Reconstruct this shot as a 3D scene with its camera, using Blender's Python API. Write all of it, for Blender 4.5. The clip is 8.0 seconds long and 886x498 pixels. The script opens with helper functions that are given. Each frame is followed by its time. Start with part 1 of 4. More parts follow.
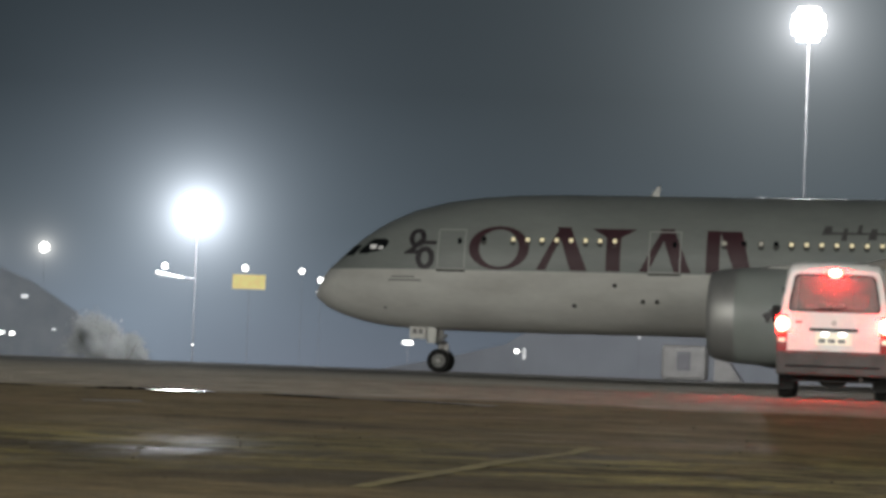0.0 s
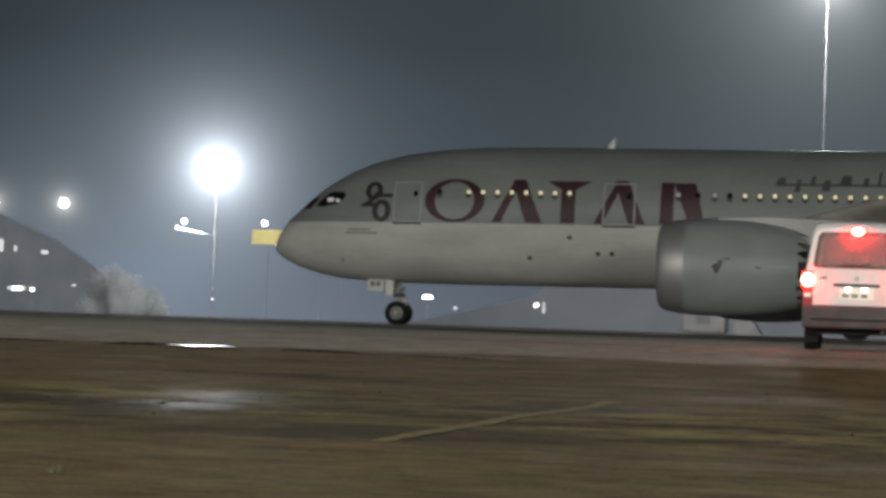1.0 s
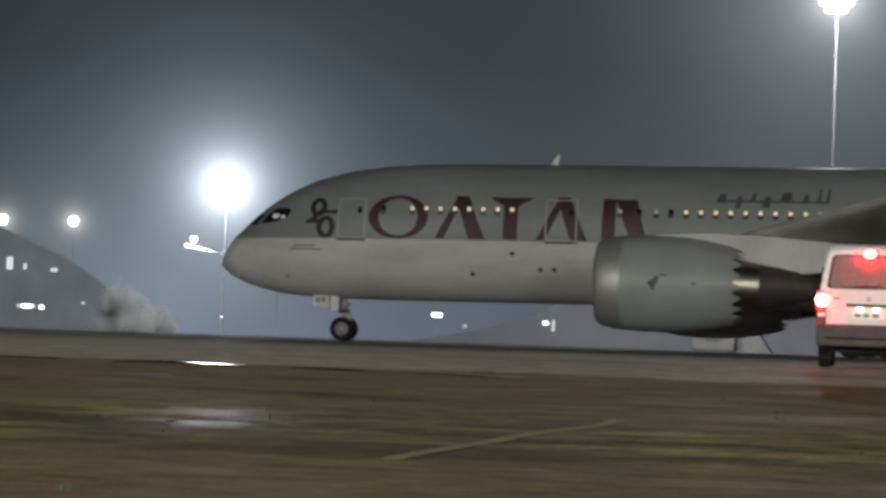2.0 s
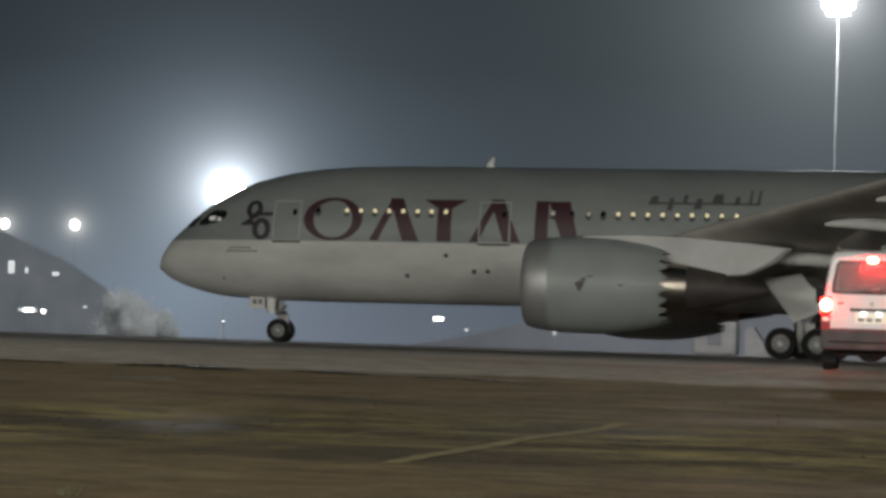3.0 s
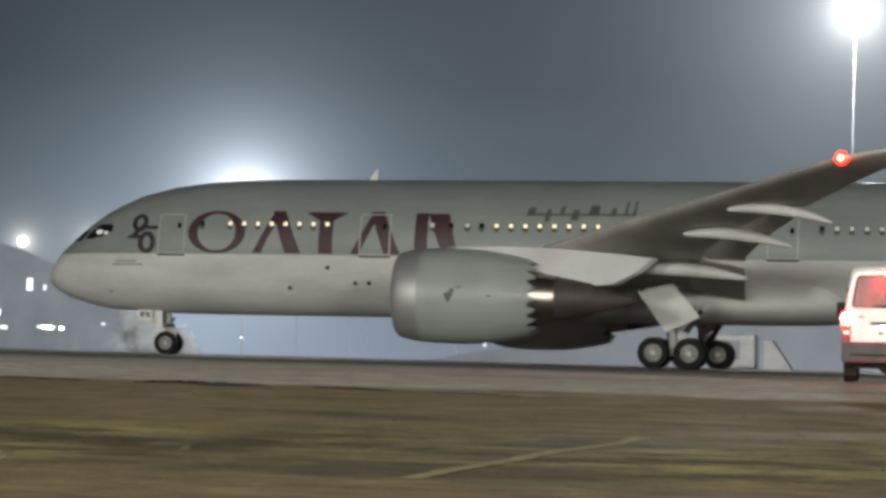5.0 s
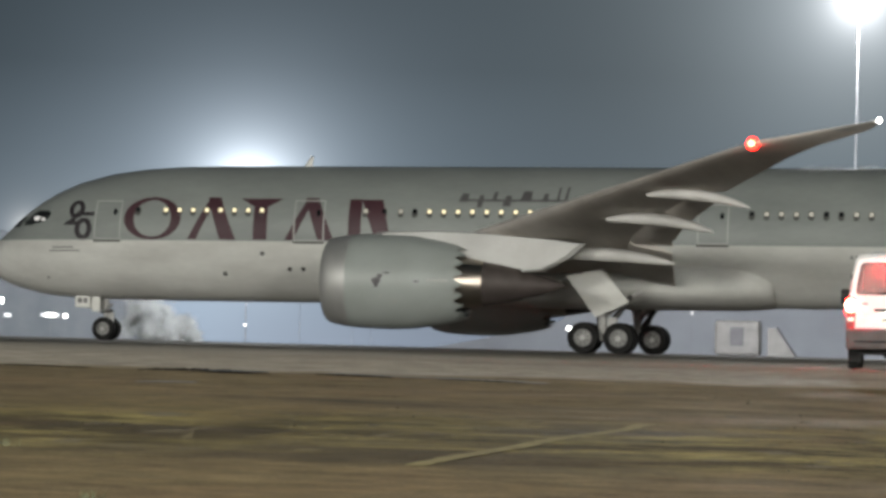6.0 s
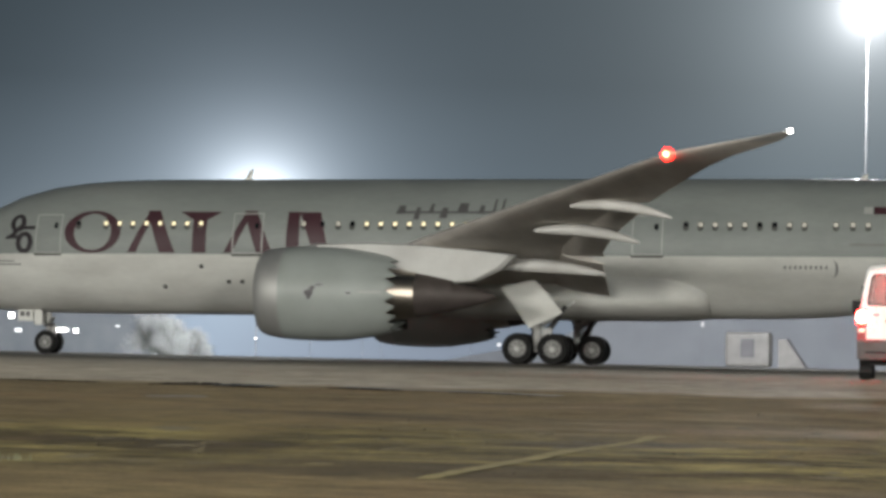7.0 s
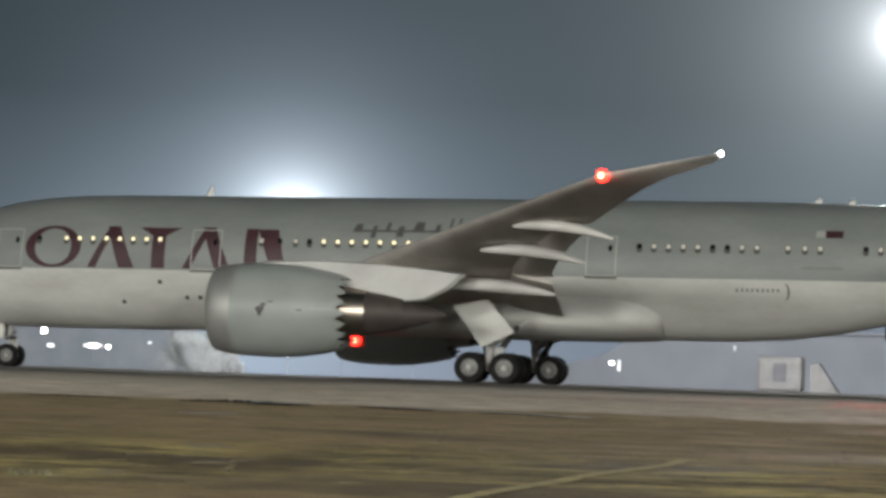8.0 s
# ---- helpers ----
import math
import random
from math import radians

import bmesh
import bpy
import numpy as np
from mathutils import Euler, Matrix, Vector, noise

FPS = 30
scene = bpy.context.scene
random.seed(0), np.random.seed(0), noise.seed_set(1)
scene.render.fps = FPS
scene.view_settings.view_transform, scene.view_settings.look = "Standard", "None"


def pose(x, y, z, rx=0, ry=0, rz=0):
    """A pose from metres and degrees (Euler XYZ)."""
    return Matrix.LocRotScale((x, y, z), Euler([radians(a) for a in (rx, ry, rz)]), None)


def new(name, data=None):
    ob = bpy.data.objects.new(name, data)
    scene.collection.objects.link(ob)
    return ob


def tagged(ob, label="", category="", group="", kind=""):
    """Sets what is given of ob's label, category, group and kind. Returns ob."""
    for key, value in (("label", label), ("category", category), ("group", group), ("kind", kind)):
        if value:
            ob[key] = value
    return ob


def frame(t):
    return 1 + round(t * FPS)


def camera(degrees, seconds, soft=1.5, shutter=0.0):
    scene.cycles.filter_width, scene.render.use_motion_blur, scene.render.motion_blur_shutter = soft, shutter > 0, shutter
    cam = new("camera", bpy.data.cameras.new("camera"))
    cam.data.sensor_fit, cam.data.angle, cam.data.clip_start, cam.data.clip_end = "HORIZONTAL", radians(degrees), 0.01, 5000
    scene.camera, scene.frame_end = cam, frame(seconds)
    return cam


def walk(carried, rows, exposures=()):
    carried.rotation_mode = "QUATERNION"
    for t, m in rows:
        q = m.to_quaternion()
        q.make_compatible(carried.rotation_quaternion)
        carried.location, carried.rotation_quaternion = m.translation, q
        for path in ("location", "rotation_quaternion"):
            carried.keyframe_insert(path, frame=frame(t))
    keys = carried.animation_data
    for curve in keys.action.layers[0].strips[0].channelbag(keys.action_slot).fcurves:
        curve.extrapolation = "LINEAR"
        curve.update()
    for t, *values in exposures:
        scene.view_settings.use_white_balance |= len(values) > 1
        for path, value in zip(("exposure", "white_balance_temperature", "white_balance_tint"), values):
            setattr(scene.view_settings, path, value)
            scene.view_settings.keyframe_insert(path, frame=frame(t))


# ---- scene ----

EYE = 0.463
cam = camera(16.76, 8.0, soft=3.4)
# seconds, yaw to the left, pitch up, lean to the left
VIEW = [
    (0.0, 11.053, 2.149, 2.098), (0.2, 11.085, 1.490, 2.010), (0.5, 11.247, 1.123, 1.912), (1.0, 11.392, 1.268, 1.874),
    (1.5, 11.529, 1.545, 1.928), (1.7, 11.562, 1.595, 1.925), (2.8, 11.600, 1.615, 1.880), (3.0, 11.613, 1.674, 1.871), (3.5, 11.659, 2.014, 1.729), (3.8, 11.675, 2.145, 1.660), (4.0, 11.700, 2.240, 1.639), (4.2, 11.735, 2.312, 1.625),
    (5.3, 12.003, 1.834, 1.540), (5.5, 12.003, 1.811, 1.533), (6.0, 12.024, 1.704, 1.480), (6.5, 12.158, 1.931, 1.359), (7.0, 12.221, 1.947, 1.202),
    (7.5, 12.271, 2.011, 1.158), (7.8, 12.66, 2.18, 1.62), (8.0, 12.860, 2.317, 1.922),
]
EXPOSURE = [(0.0, 0.0), (0.4, -0.09), (2.0, -0.12), (3.0, -0.13), (3.5, -0.24), (3.75, 0.22), (4.0, 0.45), (5.5, 0.83), (8.0, 0.92)]
walk(cam, [(t, pose(0, 0, EYE, 90 + p, 0, y) @ pose(0, 0, 0, 0, 0, r)) for t, y, p, r in VIEW], EXPOSURE)

# ---- light: a hazy night over a floodlit apron ----
FLOOD = (-64.83, 230.0, 11.50)      # floodlight on the near mast
HIGH = (-19.30, 260.0, 30.67)       # floodlight ring on the tall mast


def way_to(p):
    return (Vector(p) - Vector((0, 0, EYE))).normalized()


def world_sky():
    world = bpy.data.worlds.new("night_haze")
    scene.world = world
    world.use_nodes = True
    nt = world.node_tree
    nt.nodes.clear()
    n, l = nt.nodes.new, nt.links.new
    out, bg = n("ShaderNodeOutputWorld"), n("ShaderNodeBackground")
    l(bg.outputs[0], out.inputs[0])
    tc = n("ShaderNodeTexCoord")
    sep = n("ShaderNodeSeparateXYZ")
    l(tc.outputs["Generated"], sep.inputs[0])
    ramp = n("ShaderNodeValToRGB")
    rng = n("ShaderNodeMapRange")
    rng.inputs["From Min"].default_value, rng.inputs["From Max"].default_value = -0.01, 0.25
    l(sep.outputs["Z"], rng.inputs["Value"])
    l(rng.outputs[0], ramp.inputs[0])
    cr = ramp.color_ramp
    stops = [(0.0, (0.108, 0.124, 0.158)), (0.09, (0.084, 0.103, 0.131)), (0.2, (0.036, 0.049, 0.060)), (0.38, (0.0095, 0.0150, 0.0184)), (1.0, (0.0060, 0.0094, 0.0118))]
    while len(cr.elements) < len(stops):
        cr.elements.new(0.5)
    for e, (p, c) in zip(cr.elements, stops):
        e.position, e.color = p, (*c, 1)
    cloud = n("ShaderNodeTexNoise")
    cloud.inputs["Scale"].default_value, cloud.inputs["Detail"].default_value = 11, 6
    l(tc.outputs["Generated"], cloud.inputs["Vector"])
    vary = n("ShaderNodeMapRange")
    vary.inputs["To Min"].default_value, vary.inputs["To Max"].default_value = 0.70, 1.30
    l(cloud.outputs[0], vary.inputs["Value"])
    base = n("ShaderNodeVectorMath")
    base.operation = "SCALE"
    l(ramp.outputs[0], base.inputs[0])
    l(vary.outputs[0], base.inputs["Scale"])
    total = base.outputs[0]
    # light scattered by the haze around the lamps: peak, half width in degrees, colour
    for place, peak, width, colour in (
        (FLOOD, 2.7, 0.36, (0.90, 0.98, 1.08)),
        (FLOOD, 0.055, 2.0, (0.60, 0.95, 1.30)),
        ((FLOOD[0] - 6, FLOOD[1], 1.5), 0.085, 1.7, (0.72, 0.97, 1.22)),
        (HIGH, 1.6, 0.29, (0.98, 1.0, 1.04)),
        (HIGH, 0.160, 2.6, (0.86, 1.0, 1.07)),
        ((-100.96, 300, 10.89), 0.9, 0.12, (1.0, 0.98, 0.92)),
        ((-108.7, 300, 10.84), 0.8, 0.12, (1.0, 0.98, 0.92)),
    ):
        dot = n("ShaderNodeVectorMath")
        dot.operation = "DOT_PRODUCT"
        l(tc.outputs["Generated"], dot.inputs[0])
        dot.inputs[1].default_value = way_to(place)
        away = n("ShaderNodeMath")
        away.operation = "SUBTRACT"
        away.inputs[0].default_value = 1.0
        l(dot.outputs["Value"], away.inputs[1])
        k = n("ShaderNodeMath")
        k.operation = "MULTIPLY_ADD"
        k.inputs[1].default_value, k.inputs[2].default_value = 2 / radians(width) ** 2, 1.0
        l(away.outputs[0], k.inputs[0])
        fall = n("ShaderNodeMath")
        fall.operation = "DIVIDE"
        fall.inputs[0].default_value = peak
        l(k.outputs[0], fall.inputs[1])
        tint = n("ShaderNodeVectorMath")
        tint.operation = "SCALE"
        tint.inputs[0].default_value = colour
        l(fall.outputs[0], tint.inputs["Scale"])
        add = n("ShaderNodeVectorMath")
        l(total, add.inputs[0])
        l(tint.outputs[0], add.inputs[1])
        total = add.outputs[0]
    l(total, bg.inputs["Color"])


def lamp(name, place, watts, colour, size):
    data = bpy.data.lights.new(name, "POINT")
    data.energy, data.color, data.shadow_soft_size = watts, colour, size
    ob = new(name, data)
    ob.location = place
    return ob


world_sky()
# the stand's own floodlights, behind and beside the viewer
lamp("stand_floodlight", (-75, -50, 27), 190000, (1.0, 0.985, 0.925), 7.0)
lamp("stand_floodlight", (-10, -75, 28), 170000, (1.0, 0.985, 0.92), 7.0)
lamp("stand_floodlight", (60, -60, 27), 150000, (1.0, 0.975, 0.91), 7.0)
# the two lit masts in view
lamp("mast_floodlight", (FLOOD[0], FLOOD[1] - 4.5, FLOOD[2]), 30000, (0.95, 0.98, 1.0), 1.0)
lamp("mast_floodlight", (HIGH[0], HIGH[1] - 5.0, HIGH[2] - 0.4), 90000, (0.98, 0.99, 1.0), 1.4)


# ---- materials ----
def material(name, base, rough=0.5, metal=0.0, other=None, scale=2.0, mix=0.5, grain=40.0, bump=0.0, spread=0.12, glow=None, power=1.0, coat=0.0, stretch=(1, 1, 1), shine=0.5):
    m = bpy.data.materials.new(name)
    m.use_nodes = True
    nt = m.node_tree
    n, l = nt.nodes.new, nt.links.new
    b = nt.nodes["Principled BSDF"]
    b.inputs["Metallic"].default_value, b.inputs["Roughness"].default_value = metal, rough
    b.inputs["Coat Weight"].default_value = coat
    b.inputs["Specular IOR Level"].default_value = shine
    tc, mp = n("ShaderNodeTexCoord"), n("ShaderNodeMapping")
    mp.inputs["Scale"].default_value = stretch
    l(tc.outputs["Object"], mp.inputs[0])
    big, fine = n("ShaderNodeTexNoise"), n("ShaderNodeTexNoise")
    big.inputs["Scale"].default_value, big.inputs["Detail"].default_value = scale, 6
    fine.inputs["Scale"].default_value, fine.inputs["Detail"].default_value = grain, 4
    l(mp.outputs[0], big.inputs["Vector"])
    l(mp.outputs[0], fine.inputs["Vector"])
    other = other or tuple(c * (1 - spread * 2) for c in base)
    edge = n("ShaderNodeMapRange")
    edge.inputs["From Min"].default_value, edge.inputs["From Max"].default_value = 0.5 - mix * 0.3, 0.5 + mix * 0.3
    l(big.outputs[0], edge.inputs["Value"])
    blend = n("ShaderNodeMix")
    blend.data_type = "RGBA"
    l(edge.outputs[0], blend.inputs["Factor"])
    blend.inputs["A"].default_value, blend.inputs["B"].default_value = (*base, 1), (*other, 1)
    spec = n("ShaderNodeMapRange")
    spec.inputs["To Min"].default_value, spec.inputs["To Max"].default_value = 1 - spread, 1 + spread
    l(fine.outputs[0], spec.inputs["Value"])
    scaled = n("ShaderNodeVectorMath")
    scaled.operation = "SCALE"
    l(blend.outputs["Result"], scaled.inputs[0])
    l(spec.outputs[0], scaled.inputs["Scale"])
    l(scaled.outputs[0], b.inputs["Base Color"])
    r = n("ShaderNodeMapRange")
    r.inputs["To Min"].default_value, r.inputs["To Max"].default_value = max(0.02, rough * 0.8), min(1, rough * 1.2)
    l(big.outputs[0], r.inputs["Value"])
    l(r.outputs[0], b.inputs["Roughness"])
    if bump:
        bp = n("ShaderNodeBump")
        bp.inputs["Distance"].default_value = bump
        l(fine.outputs[0], bp.inputs["Height"])
        l(bp.outputs[0], b.inputs["Normal"])
    if glow:
        b.inputs["Emission Color"].default_value, b.inputs["Emission Strength"].default_value = (*glow, 1), power
    return m


M = dict(
    white_paint=material("white_paint", (0.69, 0.69, 0.645), 0.50, other=(0.555, 0.55, 0.51), scale=0.5, grain=5, spread=0.09, stretch=(0.5, 1, 1.6)),
    grey_paint=material("grey_paint", (0.278, 0.298, 0.280), 0.44, other=(0.235, 0.253, 0.240), scale=0.5, grain=5, spread=0.10, stretch=(0.5, 1, 1.6), shine=0.3),
    cowl_paint=material("cowl_paint", (0.365, 0.395, 0.37), 0.42, other=(0.315, 0.34, 0.315), scale=0.6, grain=8, spread=0.04),
    wing_paint=material("wing_paint", (0.80, 0.755, 0.69), 0.55, other=(0.56, 0.515, 0.46), scale=0.6, mix=0.7, grain=5, spread=0.09, stretch=(1, 0.4, 1)),
    fairing_paint=material("fairing_paint", (0.62, 0.61, 0.58), 0.38, other=(0.5, 0.49, 0.46), scale=0.8, grain=8, spread=0.05),
    tar=material("tar", (0.022, 0.019, 0.016), 0.95, shine=0.05, scale=8, grain=60, spread=0.2),
    seam=material("seam", (0.055, 0.05, 0.042), 0.7),
    pale_trim=material("pale_trim", (0.44, 0.44, 0.415), 0.4, scale=1.0, spread=0.05),
    burgundy=material("burgundy", (0.056, 0.015, 0.022), 0.55, other=(0.044, 0.012, 0.018), scale=0.8, spread=0.06),
    dark_mark=material("dark_mark", (0.04, 0.034, 0.038), 0.4, spread=0.06),
    faint_mark=material("faint_mark", (0.10, 0.095, 0.095), 0.4, spread=0.06),
    trace_mark=material("trace_mark", (0.21, 0.21, 0.20), 0.5, spread=0.06),
    bare_metal=material("bare_metal", (0.50, 0.50, 0.48), 0.50, metal=0.6, other=(0.44, 0.44, 0.42), scale=1.5, spread=0.05),
    sleeve_metal=material("sleeve_metal", (0.42, 0.37, 0.31), 0.33, metal=1.0, other=(0.38, 0.34, 0.29), scale=1.2, spread=0.08),
    hot_metal=material("hot_metal", (0.095, 0.078, 0.07), 0.6, metal=0.3, other=(0.065, 0.053, 0.047), scale=1.2, spread=0.1),
    dark_liner=material("dark_liner", (0.055, 0.050, 0.046), 0.6),
    rubber=material("rubber", (0.013, 0.013, 0.013), 0.8, other=(0.022, 0.021, 0.020), shine=0.2, scale=3, grain=60, bump=0.004),
    rim_metal=material("rim_metal", (0.27, 0.27, 0.26), 0.5, metal=0.4, scale=4),
    gear_paint=material("gear_paint", (0.55, 0.55, 0.53), 0.45, other=(0.35, 0.34, 0.32), scale=3, spread=0.1),
    lit_window=material("lit_window", (0.5, 0.45, 0.3), 0.2, glow=(1.0, 0.87, 0.54), power=0.56, spread=0.05),
    window_frame=material("window_frame", (0.085, 0.085, 0.078), 0.3, spread=0.05),
    dim_window=material("dim_window", (0.3, 0.3, 0.26), 0.2, glow=(1.0, 0.92, 0.75), power=0.20, spread=0.05),
    dark_glass=material("dark_glass", (0.012, 0.014, 0.016), 0.25, spread=0.05),
    cockpit_glass=material("cockpit_glass", (0.010, 0.011, 0.012), 0.35, spread=0.05, shine=0.15),
    pylon_paint=material("pylon_paint", (0.54, 0.54, 0.51), 0.45, other=(0.46, 0.455, 0.43), scale=0.7, grain=8, spread=0.06),
    cockpit_glow=material("cockpit_glow", (0.4, 0.4, 0.4), 0.3, glow=(1.0, 0.97, 0.9), power=0.30),
    red_beacon=material("red_beacon", (0.6, 0.05, 0.03), 0.2, glow=(1.0, 0.010, 0.006), power=9.0),
    red_core=material("red_core", (0.8, 0.4, 0.3), 0.2, glow=(1.0, 0.50, 0.25), power=3.0),
    strobe_glint_white=material("strobe_glint_white", (0.8, 0.8, 0.8), 0.2, glow=(1.0, 0.98, 0.92), power=9.0),
    flood_glow=material("flood_glow", (0.8, 0.8, 0.8), 0.3, glow=(0.97, 0.99, 1.0), power=30.0),
    lamp_glow=material("lamp_glow", (0.8, 0.8, 0.8), 0.3, glow=(1.0, 0.98, 0.93), power=6.0),
    dim_glow=material("dim_glow", (0.6, 0.6, 0.6), 0.3, glow=(0.92, 0.95, 1.0), power=0.28),
    cool_glow=material("cool_glow", (0.8, 0.8, 0.8), 0.3, glow=(0.92, 0.96, 1.0), power=0.55),
    sign_glow=material("sign_glow", (0.7, 0.6, 0.25), 0.4, glow=(1.0, 0.86, 0.36), power=0.5),
    mast_steel=material("mast_steel", (0.07, 0.073, 0.078), 0.65, scale=2),
    # steel of thin posts, lightened to a haze grey to fade them out
    haze_steel=material("haze_steel", (0.30, 0.31, 0.33), 0.6, scale=2),
    van_white=material("van_white", (0.85, 0.84, 0.82), 0.28, other=(0.72, 0.70, 0.67), scale=1.5, grain=20, spread=0.03, coat=0.5),
    van_black=material("van_black", (0.016, 0.015, 0.015), 0.6, spread=0.1, shine=0.25),
    bumper_grey=material("bumper_grey", (0.075, 0.062, 0.06), 0.6, other=(0.05, 0.042, 0.04), scale=3, spread=0.1),
    seat_cloth=material("seat_cloth", (0.05, 0.047, 0.047), 0.9, other=(0.035, 0.033, 0.033), scale=6, grain=200, bump=0.002),
    brake_red=material("brake_red", (0.6, 0.03, 0.02), 0.2, glow=(1.0, 0.0004, 0.0002), power=500.0),
    brake_core=material("brake_core", (0.9, 0.6, 0.4), 0.2, glow=(1.0, 0.60, 0.45), power=6.0),
    dull_red=material("dull_red", (0.30, 0.02, 0.02), 0.25),
    pale_own_glow=material("pale_own_glow", (0.75, 0.72, 0.62), 0.4, glow=(1.0, 0.9, 0.7), power=0.35),
    yellow_line=material("yellow_line", (0.33, 0.28, 0.115), 0.85, other=(0.17, 0.138, 0.064), scale=3, mix=0.8, grain=60, spread=0.3, bump=0.003),
    white_line=material("white_line", (0.34, 0.33, 0.31), 0.7, other=(0.16, 0.15, 0.14), scale=1.5, mix=0.8, grain=40, spread=0.3, bump=0.003),
    puddle=material("puddle", (0.02, 0.02, 0.02), 0.22, scale=1),
    hangar_wall=material("hangar_wall", (0.25, 0.27, 0.30), 0.8, other=(0.20, 0.22, 0.25), scale=0.3, spread=0.1),
    hangar_roof=material("hangar_roof", (0.30, 0.33, 0.36), 0.6, scale=0.3, spread=0.1),
    # wall lightened and blued towards the haze behind it, to lower its contrast
    hazed_terminal_wall=material("hazed_terminal_wall", (0.36, 0.385, 0.43), 0.8, other=(0.31, 0.33, 0.37), scale=0.15, spread=0.12),
    hut_white=material("hut_white", (0.19, 0.185, 0.18), 0.7, other=(0.15, 0.146, 0.142), scale=1, spread=0.06),
    hut_dark=material("hut_dark", (0.10, 0.10, 0.11), 0.5, scale=1),
    mud_pale=material("mud_pale", (0.185, 0.150, 0.070), 0.9, other=(0.125, 0.10, 0.05), scale=2.0, mix=0.8, grain=25, spread=0.25),
    mud_dark=material("mud_dark", (0.098, 0.078, 0.042), 0.9, other=(0.14, 0.112, 0.057), scale=2.0, mix=0.8, grain=25, spread=0.25),
    # foliage paled to a haze grey, haze being put into the colour
    haze_grey_leaf=material("haze_grey_leaf", (0.35, 0.365, 0.365), 0.8, other=(0.29, 0.305, 0.305), scale=1, spread=0.25),
    grass=material("grass", (0.06, 0.07, 0.03), 0.8, other=(0.13, 0.13, 0.07), scale=9, spread=0.2),
    stone=material("stone", (0.03, 0.026, 0.02), 0.95, other=(0.06, 0.052, 0.04), shine=0.1, scale=1.3, mix=0.3, grain=60, spread=0.2),
    bark=material("bark", (0.2, 0.18, 0.16), 0.85, scale=4, bump=0.01),
)


def glass_material(name, tint, gloss):
    """A thin tinted pane with a weak sheen, and a pinkish diffuse veil for glare."""
    m = bpy.data.materials.new(name)
    m.use_nodes = True
    nt = m.node_tree
    nt.nodes.clear()
    n, l = nt.nodes.new, nt.links.new
    out, mix, clear, sheen = n("ShaderNodeOutputMaterial"), n("ShaderNodeMixShader"), n("ShaderNodeBsdfTransparent"), n("ShaderNodeBsdfGlossy")
    veiled, veil, film = n("ShaderNodeMixShader"), n("ShaderNodeBsdfDiffuse"), n("ShaderNodeTexNoise")
    veil.inputs["Color"].default_value = (0.62, 0.50, 0.48, 1)
    film.inputs["Scale"].default_value = 3.0
    veil_amount = n("ShaderNodeMapRange")
    veil_amount.inputs["To Min"].default_value, veil_amount.inputs["To Max"].default_value = 0.16, 0.40
    l(film.outputs[0], veil_amount.inputs["Value"])
    l(veil_amount.outputs[0], veiled.inputs[0])
    l(mix.outputs[0], veiled.inputs[1])
    l(veil.outputs[0], veiled.inputs[2])
    clear.inputs["Color"].default_value = (*tint, 1)
    sheen.inputs["Roughness"].default_value = 0.12
    mix.inputs[0].default_value = gloss
    l(clear.outputs[0], mix.inputs[1])
    l(sheen.outputs[0], mix.inputs[2])
    l(veiled.outputs[0], out.inputs[0])
    return m


M["van_glass"] = glass_material("van_glass", (0.80, 0.76, 0.75), 0.10)


# ---- mesh helpers ----
def part(name, bm, mat, parent=None, label="", smooth=False):
    me = bpy.data.meshes.new(name)
    bmesh.ops.recalc_face_normals(bm, faces=bm.faces)
    bm.to_mesh(me)
    bm.free()
    me.materials.append(M[mat])
    if smooth:
        me.shade_smooth()
        me.set_sharp_from_angle(angle=radians(38))
    ob = new(name, me)
    ob.parent = parent
    if label:
        tagged(ob, label)
    return ob


def box(x0, x1, y0, y1, z0, z1, bevel=0.0, bm=None):
    bm = bm or bmesh.new()
    m = Matrix.LocRotScale(((x0 + x1) / 2, (y0 + y1) / 2, (z0 + z1) / 2), None, (x1 - x0, y1 - y0, z1 - z0))
    made = bmesh.ops.create_cube(bm, size=1, matrix=m)
    if bevel:
        vs = set(made["verts"])
        es = [e for e in bm.edges if e.verts[0] in vs and e.verts[1] in vs]
        bmesh.ops.bevel(bm, geom=es, offset=bevel, segments=2, affect="EDGES", profile=0.6)
    return bm


def tube(a, b, r0, r1=None, seg=14, bm=None):
    bm = bm or bmesh.new()
    a, b = Vector(a), Vector(b)
    m = Matrix.Translation((a + b) / 2) @ (b - a).to_track_quat("Z", "Y").to_matrix().to_4x4()
    bmesh.ops.create_cone(bm, cap_ends=True, segments=seg, radius1=r0, radius2=r0 if r1 is None else r1, depth=(b - a).length, matrix=m)
    return bm


def ball(c, r, bm=None, seg=14, squash=(1, 1, 1)):
    bm = bm or bmesh.new()
    bmesh.ops.create_uvsphere(bm, u_segments=seg, v_segments=max(6, seg // 2), radius=r, matrix=Matrix.Translation(c) @ Matrix.Diagonal((*squash, 1)))
    return bm


def loft(rings, closed=True, caps=True, bm=None):
    """A skin over rings of equally many points."""
    bm = bm or bmesh.new()
    rows = [[bm.verts.new(p) for p in ring] for ring in rings]
    k = len(rows[0])
    for a, b in zip(rows, rows[1:]):
        for i in range(k if closed else k - 1):
            j = (i + 1) % k
            bm.faces.new((a[i], a[j], b[j], b[i]))
    if caps and closed:
        bm.faces.new(rows[0])
        bm.faces.new(list(reversed(rows[-1])))
    return bm


